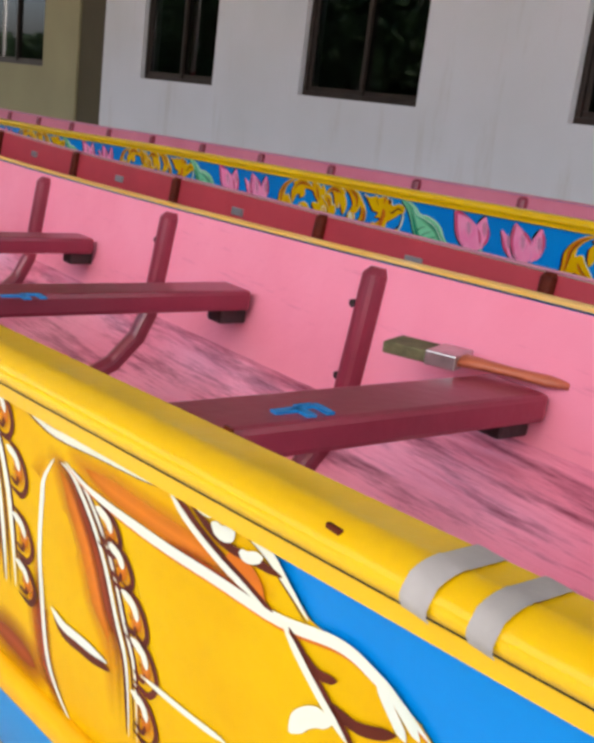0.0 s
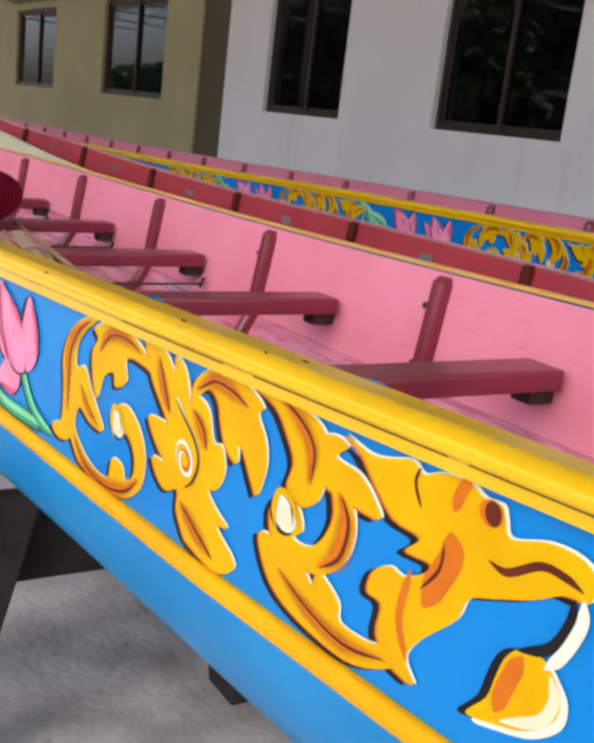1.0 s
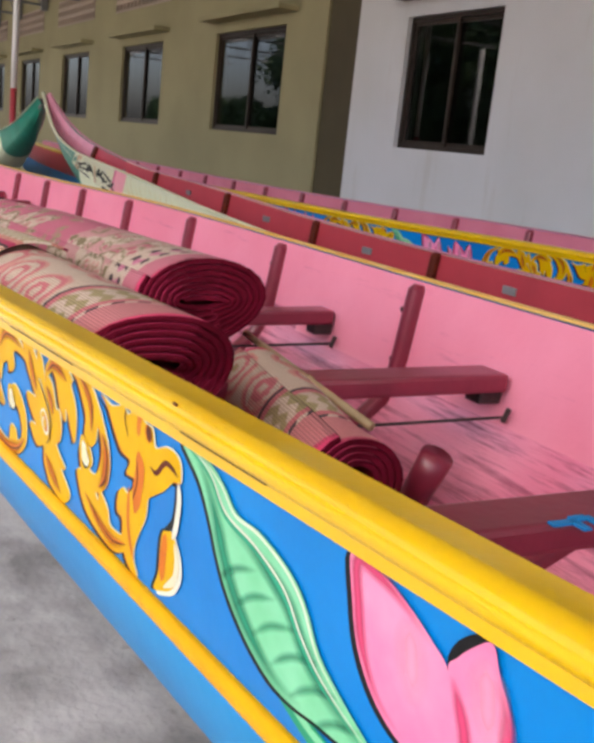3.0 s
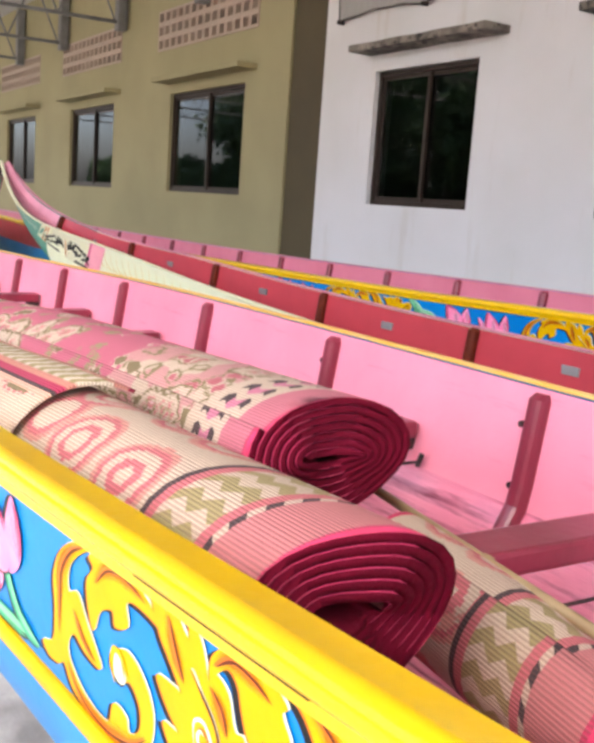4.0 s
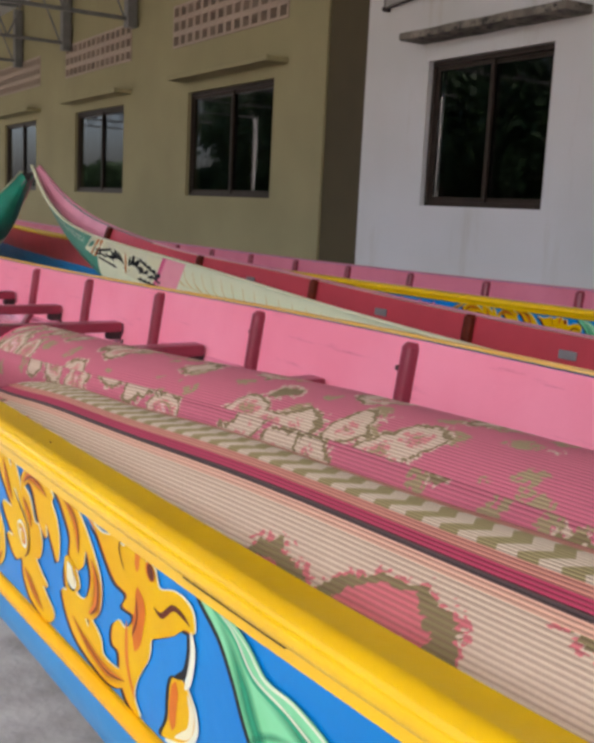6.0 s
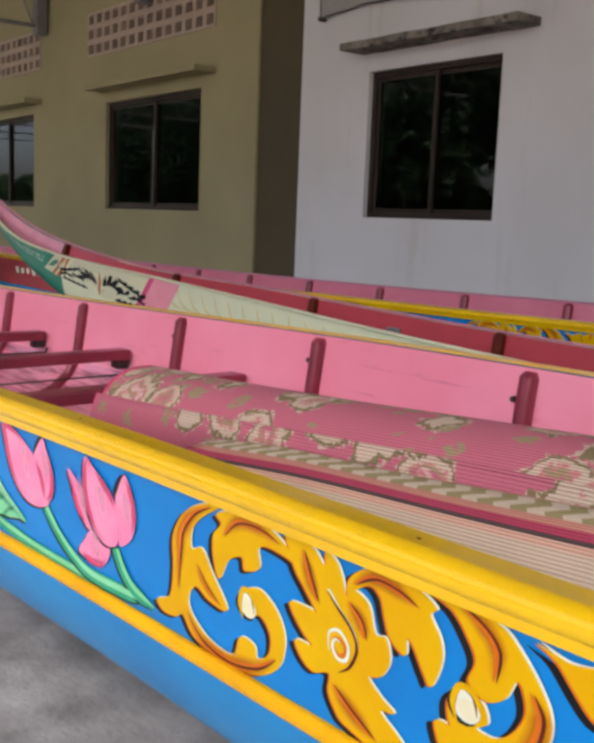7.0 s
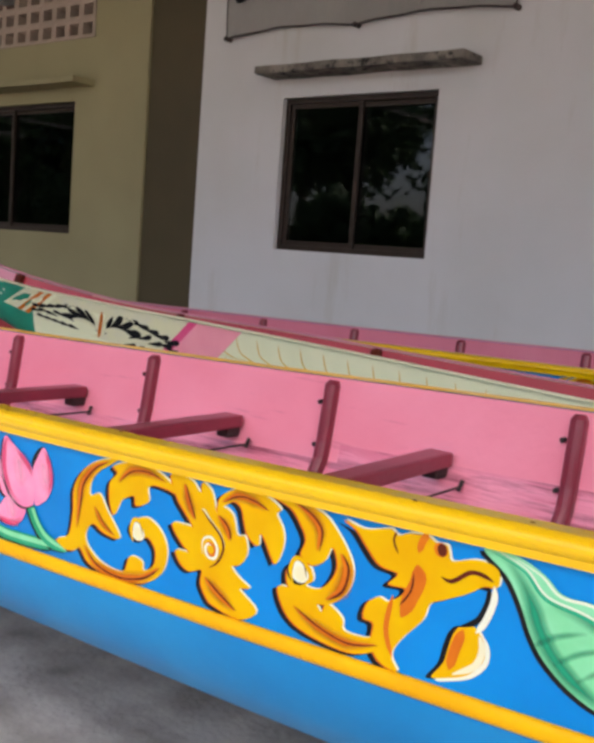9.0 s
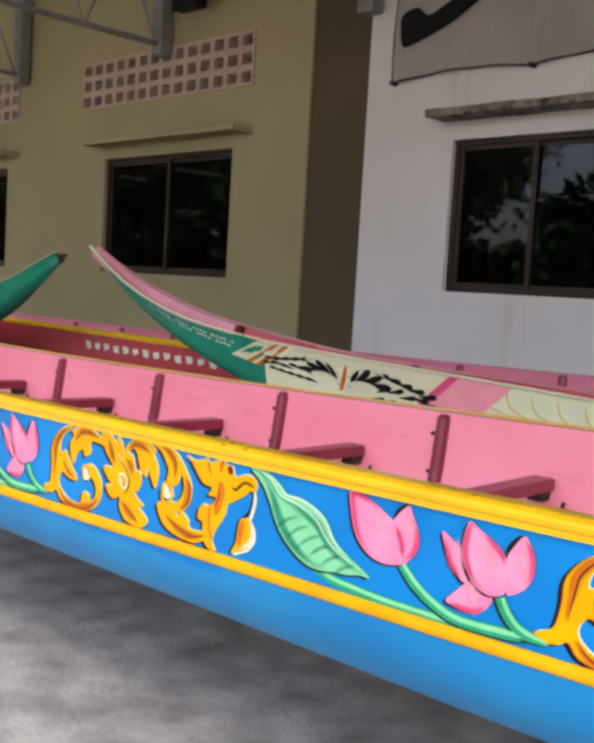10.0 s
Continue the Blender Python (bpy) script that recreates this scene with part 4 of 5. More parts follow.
def paint_tip(hull, low, flip, x_green, parent):
    """Bands and flowers behind the green tip; flip -1 mirrors them along the boat."""
    p = Painter(hull, low, x_green)

    def slanted(a, b, paint, lift, lean=0.22):
        p.fill([(flip * (a + lean), .98), (flip * (b + lean), .98), (flip * b, .02), (flip * a, .02)], paint, lift, curved=False)

    slanted(-.02, .10, K_CREAM, .0016)
    slanted(.10, .20, K_ORANGE, .0016)
    slanted(.135, .165, K_CREAM, .0022)
    slanted(.24, 1.12, K_CREAM, .0016)
    slanted(1.12, 1.16, K_ROSE, .0022)
    slanted(1.16, 1.42, K_ROSE, .0020)
    slanted(1.17, 1.42, K_SALMON, .0024)
    def drop(x, v, a, long, fat):
        """A black teardrop from (x, v) along the angle a."""
        dx, dv = math.cos(a) * long, math.sin(a) * long * 3.6
        ox, ov = -math.sin(a) * fat, math.cos(a) * fat * 3.6
        pts = [(x, v), (x + dx * .5 + ox * .6, v + dv * .5 + ov * .6), (x + dx * .9 + ox, v + dv * .9 + ov), (x + dx, v + dv), (x + dx * .75 - ox * .8, v + dv * .75 - ov * .8), (x + dx * .35 - ox * .5, v + dv * .35 - ov * .5)]
        p.fill([(flip * s, min(.97, max(.03, q))) for s, q in pts], K_BLACK, .0028, steps=3)

    for m in (-1, 1):
        for k in range(4):
            drop(.76 + m * (.03 + .01 * k), .22 + .06 * k, math.pi / 2 - m * (.35 + .38 * k), .17 + .014 * k, .024)
        for k in range(5):
            x = .76 + m * (.17 + .062 * k)
            drop(x, .80 - .09 * k, math.pi / 2 - m * (1.9 - .1 * k), .10, .020)
            drop(x + m * .02, .30 + .05 * (k % 2), math.pi / 2 - m * (1.1 + .15 * k), .10, .018)
            drop(x - m * .01, .12, math.pi / 2 - m * 1.45, .08, .018)
        p.stroke(((flip * .76, .30), (flip * (.76 + m * .07), .74), (flip * (.76 + m * .16), .86), (flip * (.76 + m * .24), .70)), K_CREAM, .0034, .026)
        p.stroke(((flip * .76, .25), (flip * (.76 + m * .10), .42), (flip * (.76 + m * .20), .38)), K_CREAM, .0034, .022)
    p.stroke(((flip * .74, .08), (flip * .76, .40), (flip * .78, .80)), K_ORANGE, .0038, .022)
    for k in range(30):
        x = flip * (1.50 + .11 * k)
        p.stroke(((x, .9), (x + .02, .6), (x + .11 * flip, .45)), K_GOLD, .0022, .005)
        p.stroke(((x + .05, .45), (x + .07, .2), (x + .16 * flip, .08)), K_GOLD, .0022, .005)
    p.stroke([(flip * (1.45 + .4 * k), .47) for k in range(9)], K_GOLD, .0026, .004)
    return p.done("painted_band", parent, "cream, orange and pink bands with black flowers")


paint_tip(B, B_LOW, 1, -8.70, boat_b)
p = Painter(B, B_LOW, 0.0)
p.stroke([(-10.05 + .17 * k, .97) for k in range(9)], K_CREAM, .002, .016, False, taper_start=False)
for k in range(24):
    s = -9.45 + .032 * k
    for v in (.62, .40):
        if (k * 7 + int(v * 10)) % 5:
            p.fill([(s, v + .06 - .04 * (k % 3)), (s + .022, v + .07), (s + .022, v - .08), (s + .004, v - .06 + .03 * (k % 2))], K_PALE, .0022, curved=False)
p.done("painted_writing", boat_b, "two lines of pale unreadable writing")

# ---- third boat, along the wall ----
C = Hull(-17, 5.0,
         curve_of([-17, -14, -11, -8, -4, 0, 5], [4.5, 4.2, 4.1, 4.08, 4.08, 4.15, 4.4]),
         curve_of([-17, -14, -11, -8, -4, 0, 5], [4.9, 5.18, 5.26, 5.28, 5.28, 5.2, 4.9]),
         curve_of([-17, -12, -8, -6.8, -5.5, -4.5, -3.5, -2, 0, 5], [1.1, 1.04, 1.03, 1.042, 1.06, 1.085, 1.102, 1.125, 1.16, 1.27]),
         curve_of([-17, -14, -11.6, -8.6, -7.5, -6.3, -5.2, -3.6, -2.5, 0, 5], [1.08, 1.02, 1.012, 1.026, 1.04, 1.062, 1.078, 1.103, 1.12, 1.15, 1.25]))
C_LOW = lambda x: C.near_z(x) - 0.22
boat_c = empty("long_boat", "long racing boat, blue with gold ornament and pink inside", "boat", "long boats in the shed")
C.shell("hull", [LIGHT_BLUE, BLUE, RED], boat_c, lambda c: 0 if c.z < C_LOW(c.x) - .01 or c.y > 4.6 else (2 if c.x < -8.9 else 1), label="blue painted hull, red towards its end")
C.shell("lining", material("aged_pink_paint", (0.62, 0.19, 0.27), (0.55, 0.15, 0.22), 4, 0.45, 0.1, 40), boat_c, inner=True, label="pink painted inside of the hull")
C.strip("gunwale", YELLOW, boat_c, RAIL, "near", "yellow gunwale", smooth=True)
C.strip("gunwale", DUSTY_PINK, boat_c, CAP, "far", "pink gunwale")
for k in range(-14, 9):
    rib(C, -7.27 - 0.73 * k, boat_c, sides=(8, 17), drop=0.02)
for x0 in (0.05, -1.45, -2.95, -4.43, -5.93, -7.43):
    paint_scroll(C, C_LOW, x0, boat_c)
    paint_lotus(C, C_LOW, x0, boat_c)
p = Painter(C, C_LOW, 0.0)
for k in range(19):
    s = -11.3 + .12 * k
    p.fill([(s, .70 - .05 * (k % 2)), (s + .07, .70), (s + .07, .45 + .05 * (k % 3)), (s + .01, .46)], K_PALE, .0022, curved=False)
p.done("painted_writing", boat_c, "a line of large white unreadable writing")

# ---- fourth boat, end to end with the second ----
D = Hull(-21, -10.6,
         curve_of([-21, -16, -13, -11.4, -10.6], [3.0, 2.98, 3.12, 3.30, 3.39]),
         curve_of([-21, -16, -13, -11.4, -10.6], [3.85, 3.85, 3.75, 3.60, 3.49]),
         curve_of([-21, -14, -12.4, -11.6, -11.2, -10.9, -10.6], [1.05, 1.07, 1.15, 1.26, 1.35, 1.46, 1.58]),
         curve_of([-21, -14, -12.4, -11.6, -11.2, -10.9, -10.6], [1.05, 1.07, 1.15, 1.26, 1.35, 1.46, 1.58]),
         curve_of([-21, -13.5, -12.3, -11.5, -11, -10.6], [1.0, 1.0, 0.65, 0.4, 0.25, 0.12]))
D_LOW = lambda x: D.near_z(x) - 0.22 * D.depth(x)
boat_d = empty("long_boat", "long boat with a raised green tip, beyond the others", "boat", "long boats in the shed")
D.shell("hull", [HULL_CREAM, TIP_GREEN], boat_d, lambda c: 1 if c.x > -11.75 else 0, label="cream hull with a green tip")
D.shell("lining", DUSTY_PINK, boat_d, inner=True, label="pink painted inside")
D.strip("gunwale", HULL_CREAM, boat_d, CAP, "near", "pale gunwale")
D.strip("gunwale", DUSTY_PINK, boat_d, CAP, "far", "pink gunwale")
bm = bmesh.new()
loft(bm, [[(-10.6, y, z) for y, z in D.section(-10.6)], [(-10.585, y, z) for y, z in D.section(-10.6)]])
part("stem_face", bm, IRON, boat_d, "dark end face of the tip")
paint_tip(D, D_LOW, -1, -11.8, boat_d)


# ---- timber trestles that carry the boats ----
def trestle(x, y0, y1, top):
    t = empty("trestle", "dark weathered timber trestle under the boat, dusty on top", "trestle", "trestles")
    bm = box(bmesh.new(), x - .08, x + .08, y0, y1, top - .22, top, 0.008)
    part("beam", bm, TIMBER, t, "thick dark beam")
    for y in (y0 + .28, y1 - .28):
        bm = box(bmesh.new(), x - .07, x + .06, y - .08, y + .06, 0, top - .22, 0.008)
        for v in bm.verts:
            if v.co.z < .1:
                v.co.x += .10
        part("leg", bm, TIMBER, t)
    return t


def keel(h, x):
    return min(h.near_z(x), h.far_z(x)) - 0.52 * h.depth(x)


t = trestle(-2.19, 1.30, 2.85, keel(A, -2.19))
bm = bmesh.new()
for k in range(14):
    a = k * math.tau / 14
    r = .030 * (1 + .25 * math.sin(3 * a + 1))
    bm.verts.new((-2.20 + r * math.cos(a) * .9, 1.84 + r * math.sin(a) * 1.3, keel(A, -2.19) + .003))
bm.faces.new(bm.verts)
part("dust", box(bmesh.new(), -2.268, -2.112, 1.305, 2.845, keel(A, -2.19) - .002, keel(A, -2.19) + .001), GREY_PLANK, t, "pale dust on the beam")
part("chalk_patch", bm, WHITE_PAINT, t, "white dusty patch round a knot")
bm = box(bmesh.new(), -2.105, -2.055, 1.885, 2.0, 0.0, keel(A, -2.19) - .01, .006)
for v in bm.verts:
    if v.co.z < .1:
        v.co.y -= .17
        v.co.x += .05
part("strut", bm, TIMBER, t, "dark plank nailed against the beam")
for h, xs in ((A, (-11.2, 2.6)), (B, (-7.0, -1.0, 2.8)), (C, (-13.0, -5.0, 2.0)), (D, (-19.0, -14.0))):
    for x in xs:
        c = (h.near(x) + h.far(x)) / 2
        trestle(x, c - .42, c + .42, keel(h, x))

# ---- rugs ----
TAN, ROSE_RED, OLIVE, INK = (0.62, 0.50, 0.37), (0.60, 0.15, 0.17), (0.36, 0.31, 0.13), (0.03, 0.025, 0.03)
def rug_material(name, field, motif, motif2, accent, scale, bands=(), ends=(), warp_by=0.06, medallion=False):
    """Ribbed woven rug: flowers on a field, bands by the way round (v) and by the distance from the end (u)."""
    m = bpy.data.materials.new(name)
    m.use_nodes = True
    t = m.node_tree
    n, l = t.nodes, t.links
    bsdf = n["Principled BSDF"]
    bsdf.inputs["Roughness"].default_value = 0.9
    uv = n.new("ShaderNodeUVMap")
    uv.uv_map = "cloth"
    sep = n.new("ShaderNodeSeparateXYZ")
    l.new(uv.outputs["UV"], sep.inputs[0])

    def calc(op, a, b=None):
        k = n.new("ShaderNodeMath")
        k.operation = op
        for i, v in enumerate((a, b)):
            if isinstance(v, (int, float)):
                k.inputs[i].default_value = v
            elif v is not None:
                l.new(v, k.inputs[i])
        return k.outputs[0]

    def mix(fac, a, b):
        k = n.new("ShaderNodeMix")
        k.data_type = 'RGBA'
        for key, v in (("Factor", fac), ("A", a), ("B", b)):
            if isinstance(v, tuple):
                k.inputs[key].default_value = (*v, 1)
            else:
                l.new(v, k.inputs[key])
        return k.outputs["Result"]

    def between(x, a, b):
        return calc('MULTIPLY', calc('GREATER_THAN', x, a), calc('LESS_THAN', x, b))

    def noise_at(scale_, detail=2):
        k = n.new("ShaderNodeTexNoise")
        k.inputs["Scale"].default_value, k.inputs["Detail"].default_value = scale_, detail
        l.new(uv.outputs["UV"], k.inputs["Vector"])
        return k

    u, v = sep.outputs[0], sep.outputs[1]
    shift = n.new("ShaderNodeVectorMath")
    shift.operation = 'MULTIPLY_ADD'
    l.new(noise_at(22, 3).outputs["Color"], shift.inputs[0])
    shift.inputs[1].default_value = (warp_by,) * 3
    l.new(uv.outputs["UV"], shift.inputs[2])

    snap = n.new("ShaderNodeVectorMath")
    snap.operation = 'SNAP'
    l.new(shift.outputs[0], snap.inputs[0])
    snap.inputs[1].default_value = (0.0045, 0.0055, 1)
    def cells(scale_, spread):
        k = n.new("ShaderNodeTexVoronoi")
        k.inputs["Scale"].default_value, k.inputs["Randomness"].default_value = scale_, spread
        l.new(snap.outputs[0], k.inputs["Vector"])
        return k.outputs["Distance"]

    d1, d2 = cells(scale, 0.35 if medallion else 0.9), cells(scale * 1.7, 0.9)
    fine = noise_at(95, 2).outputs["Fac"]
    colour = mix(calc('MULTIPLY', calc('LESS_THAN', d2, 0.33), calc('GREATER_THAN', fine, 0.42)), field, motif2)
    if medallion:
        ring = calc('SINE', calc('MULTIPLY', d1, 34.0))
        colour = mix(calc('MULTIPLY', calc('LESS_THAN', d1, 0.50), calc('GREATER_THAN', ring, 0.25)), colour, motif)
        colour = mix(between(d1, 0.44, 0.50), colour, motif2)
        colour = mix(calc('LESS_THAN', d1, 0.07), colour, accent)
    else:
        ground = mix(calc('GREATER_THAN', noise_at(9, 1).outputs["Fac"], 0.50), TAN, (0.60, 0.30, 0.28))
        colour = mix(calc('LESS_THAN', calc('ADD', u, calc('MULTIPLY', noise_at(6, 2).outputs["Fac"], 0.5)), 0.72), colour, ground)
        colour = mix(calc('MULTIPLY', calc('LESS_THAN', calc('ADD', u, calc('MULTIPLY', noise_at(6, 2).outputs["Fac"], 0.5)), 0.72), between(d2, 0.16, 0.30)), colour, (0.50, 0.12, 0.15))
        colour = mix(calc('MULTIPLY', calc('LESS_THAN', calc('ADD', u, calc('MULTIPLY', noise_at(6, 2).outputs["Fac"], 0.5)), 0.72), between(d2, 0.38, 0.46)), colour, (0.24, 0.21, 0.09))
        lobes = calc('ADD', d1, calc('MULTIPLY', fine, 0.25))
        colour = mix(between(lobes, 0.36, 0.60), colour, motif)
        colour = mix(between(d1, 0.40, 0.46), colour, (0.20, 0.17, 0.07))
        colour = mix(between(d1, 0.05, 0.14), colour, (0.70, 0.45, 0.42))
        colour = mix(calc('MULTIPLY', calc('LESS_THAN', d1, 0.30), calc('GREATER_THAN', fine, 0.53)), colour, accent)
        colour = mix(between(lobes, 0.30, 0.345), colour, motif2)
    for axis, spans in ((v, bands), (u, ends)):
        for a, b, c in spans:
            if isinstance(c[0], tuple):
                wave = calc('FRACT', calc('MULTIPLY', calc('ADD', u if axis is v else v, calc('MULTIPLY', calc('PINGPONG', axis, 0.02), 0.8)), 24.0))
                c = mix(calc('GREATER_THAN', wave, 0.5), c[0], c[1])
            colour = mix(between(axis, a, b), colour, c)
    ribs = calc('SINE', calc('MULTIPLY', v, 1150.0))
    colour = mix(calc('MULTIPLY', calc('GREATER_THAN', ribs, 0.4), 0.42), colour, (0.12, 0.06, 0.05))
    colour = mix(calc('MULTIPLY', noise_at(240, 2).outputs["Fac"], 0.25), colour, (0.2, 0.1, 0.08))
    l.new(colour, bsdf.inputs["Base Color"])
    bp = n.new("ShaderNodeBump")
    bp.inputs["Strength"].default_value, bp.inputs["Distance"].default_value = 0.4, 0.003
    l.new(ribs, bp.inputs["Height"])
    l.new(bp.outputs["Normal"], bsdf.inputs["Normal"])
    return m


RUG_PINK = rug_material("pink_floral_rug", (0.56, 0.13, 0.20), TAN, (0.33, 0.28, 0.14), (0.62, 0.22, 0.22), 10.5,
                        ends=((-1, .012, (0.6, 0.04, 0.12)), (.012, .075, (0.58, 0.17, 0.22)), (.075, .09, TAN), (.09, .15, (INK, TAN)), (.105, .13, ((0.62, 0.2, 0.3), TAN)), (.15, .175, TAN)),
                        bands=((.235, .240, INK), (.246, .251, INK), (.200, .235, TAN), (.251, .275, (0.66, 0.36, 0.30))))
RUG_CREAM = rug_material("cream_rose_rug", TAN, ROSE_RED, (0.66, 0.30, 0.24), OLIVE, 7.5,
                         ends=((-1, .012, (0.6, 0.04, 0.12)), (.012, .09, (0.58, 0.20, 0.20)), (.09, .10, (INK, TAN)), (.10, .115, ROSE_RED), (.115, .20, (OLIVE, TAN)), (.20, .215, ROSE_RED), (.215, .225, INK)), warp_by=0.012, medallion=True)
RUG_BAND = rug_material("striped_rug_border", TAN, ROSE_RED, TAN, (0.42, 0.38, 0.17), 5.0,
                        bands=((-1, .010, (0.42, 0.02, 0.08)), (.010, .035, (0.62, 0.26, 0.19)), (.035, .09, ((0.74, 0.64, 0.48), (0.36, 0.32, 0.13))), (.09, .105, (0.62, 0.26, 0.19)), (.105, .12, (0.44, 0.02, 0.09)), (.12, .128, INK), (.128, .14, (0.7, 0.42, 0.3))))
RUG_EDGE = material("pink_rug_binding", (0.70, 0.05, 0.15), (0.56, 0.04, 0.11), 30, 0.9, 0.3, 150)


def rug_roll(name, label, path, half_w, half_h, cloth, turns=5, start=0.6, thick=0.011, phase=0.0):
    """A rug rolled up along path (points of the roll's middle): a spiral of thick cloth, pile outwards."""
    bm = bmesh.new()
    uv = bm.loops.layers.uv.new("cloth")
    per = 28
    count = int(turns * per)
    dense = smooth_loop(path, 6, False)
    dense[1:1] = [tuple(Vector(dense[0]).lerp(Vector(dense[1]), 0.16))]
    dense[-1:-1] = [tuple(Vector(dense[-1]).lerp(Vector(dense[-2]), 0.16))]
    length = [0.0]
    for a, b in zip(dense, dense[1:]):
        length.append(length[-1] + (Vector(b) - Vector(a)).length)
    total = length[-1]
    around = math.pi * (half_w + half_h)

    def profile(k, out, along):
        a = start + k / per * math.tau
        shrink = thick * 1.08 * k / per
        wob = 1 + 0.05 * math.sin(2 * a + phase + 5 * along) + 0.03 * math.sin(3 * a + 9 * along)
        w, h = max(0.012, half_w - shrink), max(0.006, half_h - shrink)
        o = thick * 0.9 if not out else 0.0
        return ((w - o) * math.cos(a) * wob, (h - o) * math.sin(a) * wob)

    rows = []
    for p, s in zip(dense, length):
        f = s / total
        ring_out, ring_in = [], []
        for k in range(count + 1):
            y, z = profile(k, True, f)
            ring_out.append(bm.verts.new((p[0] + 0.010 * math.sin(k * 0.45) * (1 if f in (0, 1) else 0), p[1] + y, p[2] + z)))
            y, z = profile(k, False, f)
            ring_in.append(bm.verts.new((p[0] + 0.010 * math.sin(k * 0.45) * (1 if f in (0, 1) else 0), p[1] + y, p[2] + z)))
        rows.append((ring_out, ring_in))
    for j in range(len(rows) - 1):
        for k in range(count):
            (ao, ai), (bo, bi) = rows[j], rows[j + 1]
            face = bm.faces.new((ao[k], ao[k + 1], bo[k + 1], bo[k]))
            edge = min(length[j], total - length[j + 1])
            face.material_index = 2 if edge < 0.001 else 0
            for loop, (jj, kk) in zip(face.loops, ((j, k), (j, k + 1), (j + 1, k + 1), (j + 1, k))):
                loop[uv].uv = (length[jj], kk / per * around)
            face = bm.faces.new((ai[k], bi[k], bi[k + 1], ai[k + 1]))
            face.material_index = 1
        (ao, ai), (bo, bi) = rows[j], rows[j + 1]
        bm.faces.new((ao[0], bo[0], bi[0], ai[0])).material_index = 2
    for o, i in (rows[0], rows[-1]):
        for k in range(count):
            bm.faces.new((o[k], o[k + 1], i[k + 1], i[k])).material_index = 1
    return thing(name, bm, [cloth, CRIMSON, RUG_EDGE], label, "rug", "rolled rugs in the boat", smooth=True)


PINK_WAY = [(-2.97, 2.07, 1.10), (-3.4, 2.045, 1.095), (-4.0, 1.99, 1.085), (-4.6, 1.91, 1.06), (-5.01, 1.878, 1.04)]
CREAM_WAY = [(-2.585, 1.855, 1.07), (-3.1, 1.815, 1.07), (-3.7, 1.775, 1.05), (-4.2, 1.745, 1.02), (-4.55, 1.735, 0.99)]
rug_roll("rolled_rug", "rolled pink rug with cream flowers, crimson backing, on the seats", PINK_WAY, 0.130, 0.092, RUG_PINK, 7.0, 2.6)
cream_roll = rug_roll("rolled_rug", "rolled cream rug with red roses, crimson backing, on the seats", CREAM_WAY, 0.118, 0.094, RUG_CREAM, 6.6, 3.4, phase=1.0)
rug_roll("rolled_rug", "thin rolled rug tucked below the others", [(-2.47, 2.13, 0.93), (-2.7, 2.15, 0.94), (-2.95, 2.18, 0.95)], 0.085, 0.078, RUG_CREAM, 4.0, 2.0, phase=2.0)


def rug_flap():
    """The loose border of the cream rug, laid lengthwise over its top."""
    bm = bmesh.new()
    uv = bm.loops.layers.uv.new("cloth")
    way = [p for p in smooth_loop(CREAM_WAY, 8, False) if p[0] < -3.12]
    count, rows = 15, []
    for j, p in enumerate(way):
        ring = []
        for k in list(range(count)) + list(range(count))[::-1]:
            a = radians(62 + 7.4 * k)
            r = 1.085 + 0.02 * math.sin(j * 0.7 + k * 0.4) - (0.055 if len(ring) >= count else 0)
            ring.append((p[0], p[1] + 0.118 * r * math.cos(a), p[2] + 0.094 * r * math.sin(a)))
        rows.append(ring)
    made = loft(bm, rows)
    where = {v: (-way[j][0], (k if k < count else 2 * count - 1 - k) * 0.0168) for j, row in enumerate(made) for k, v in enumerate(row)}
    for f in bm.faces:
        for loop in f.loops:
            loop[uv].uv = where[loop.vert]
    return part("flap", bm, RUG_BAND, cream_roll, "striped and checked rug border", True)


rug_flap()

# ---- sticks, brush ----
def stick(a, b, r, label):
    bm = rod(bmesh.new(), a, b, r, 8, r * 0.8)
    m = Vector(a).lerp(Vector(b), 0.45)
    d = (Vector(b) - Vector(a)).normalized() * 0.006
    rod(bm, m - d, m + d, r * 1.2, 8)
    return thing("bamboo_stick", bm, BAMBOO, label, "stick", smooth=True)


stick((-2.637, 2.256, 0.955), (-3.05, 2.20, 1.025), 0.0085, "dry bamboo stick lying across the seats")
stick((-1.62, 2.50, 0.80), (-1.95, 2.33, 0.86), 0.010, "thin dry bamboo stick in the boat's bottom")
stick((-1.08, 2.30, 0.86), (-1.42, 2.42, 0.80), 0.010, "grey dry stick in the boat's bottom")


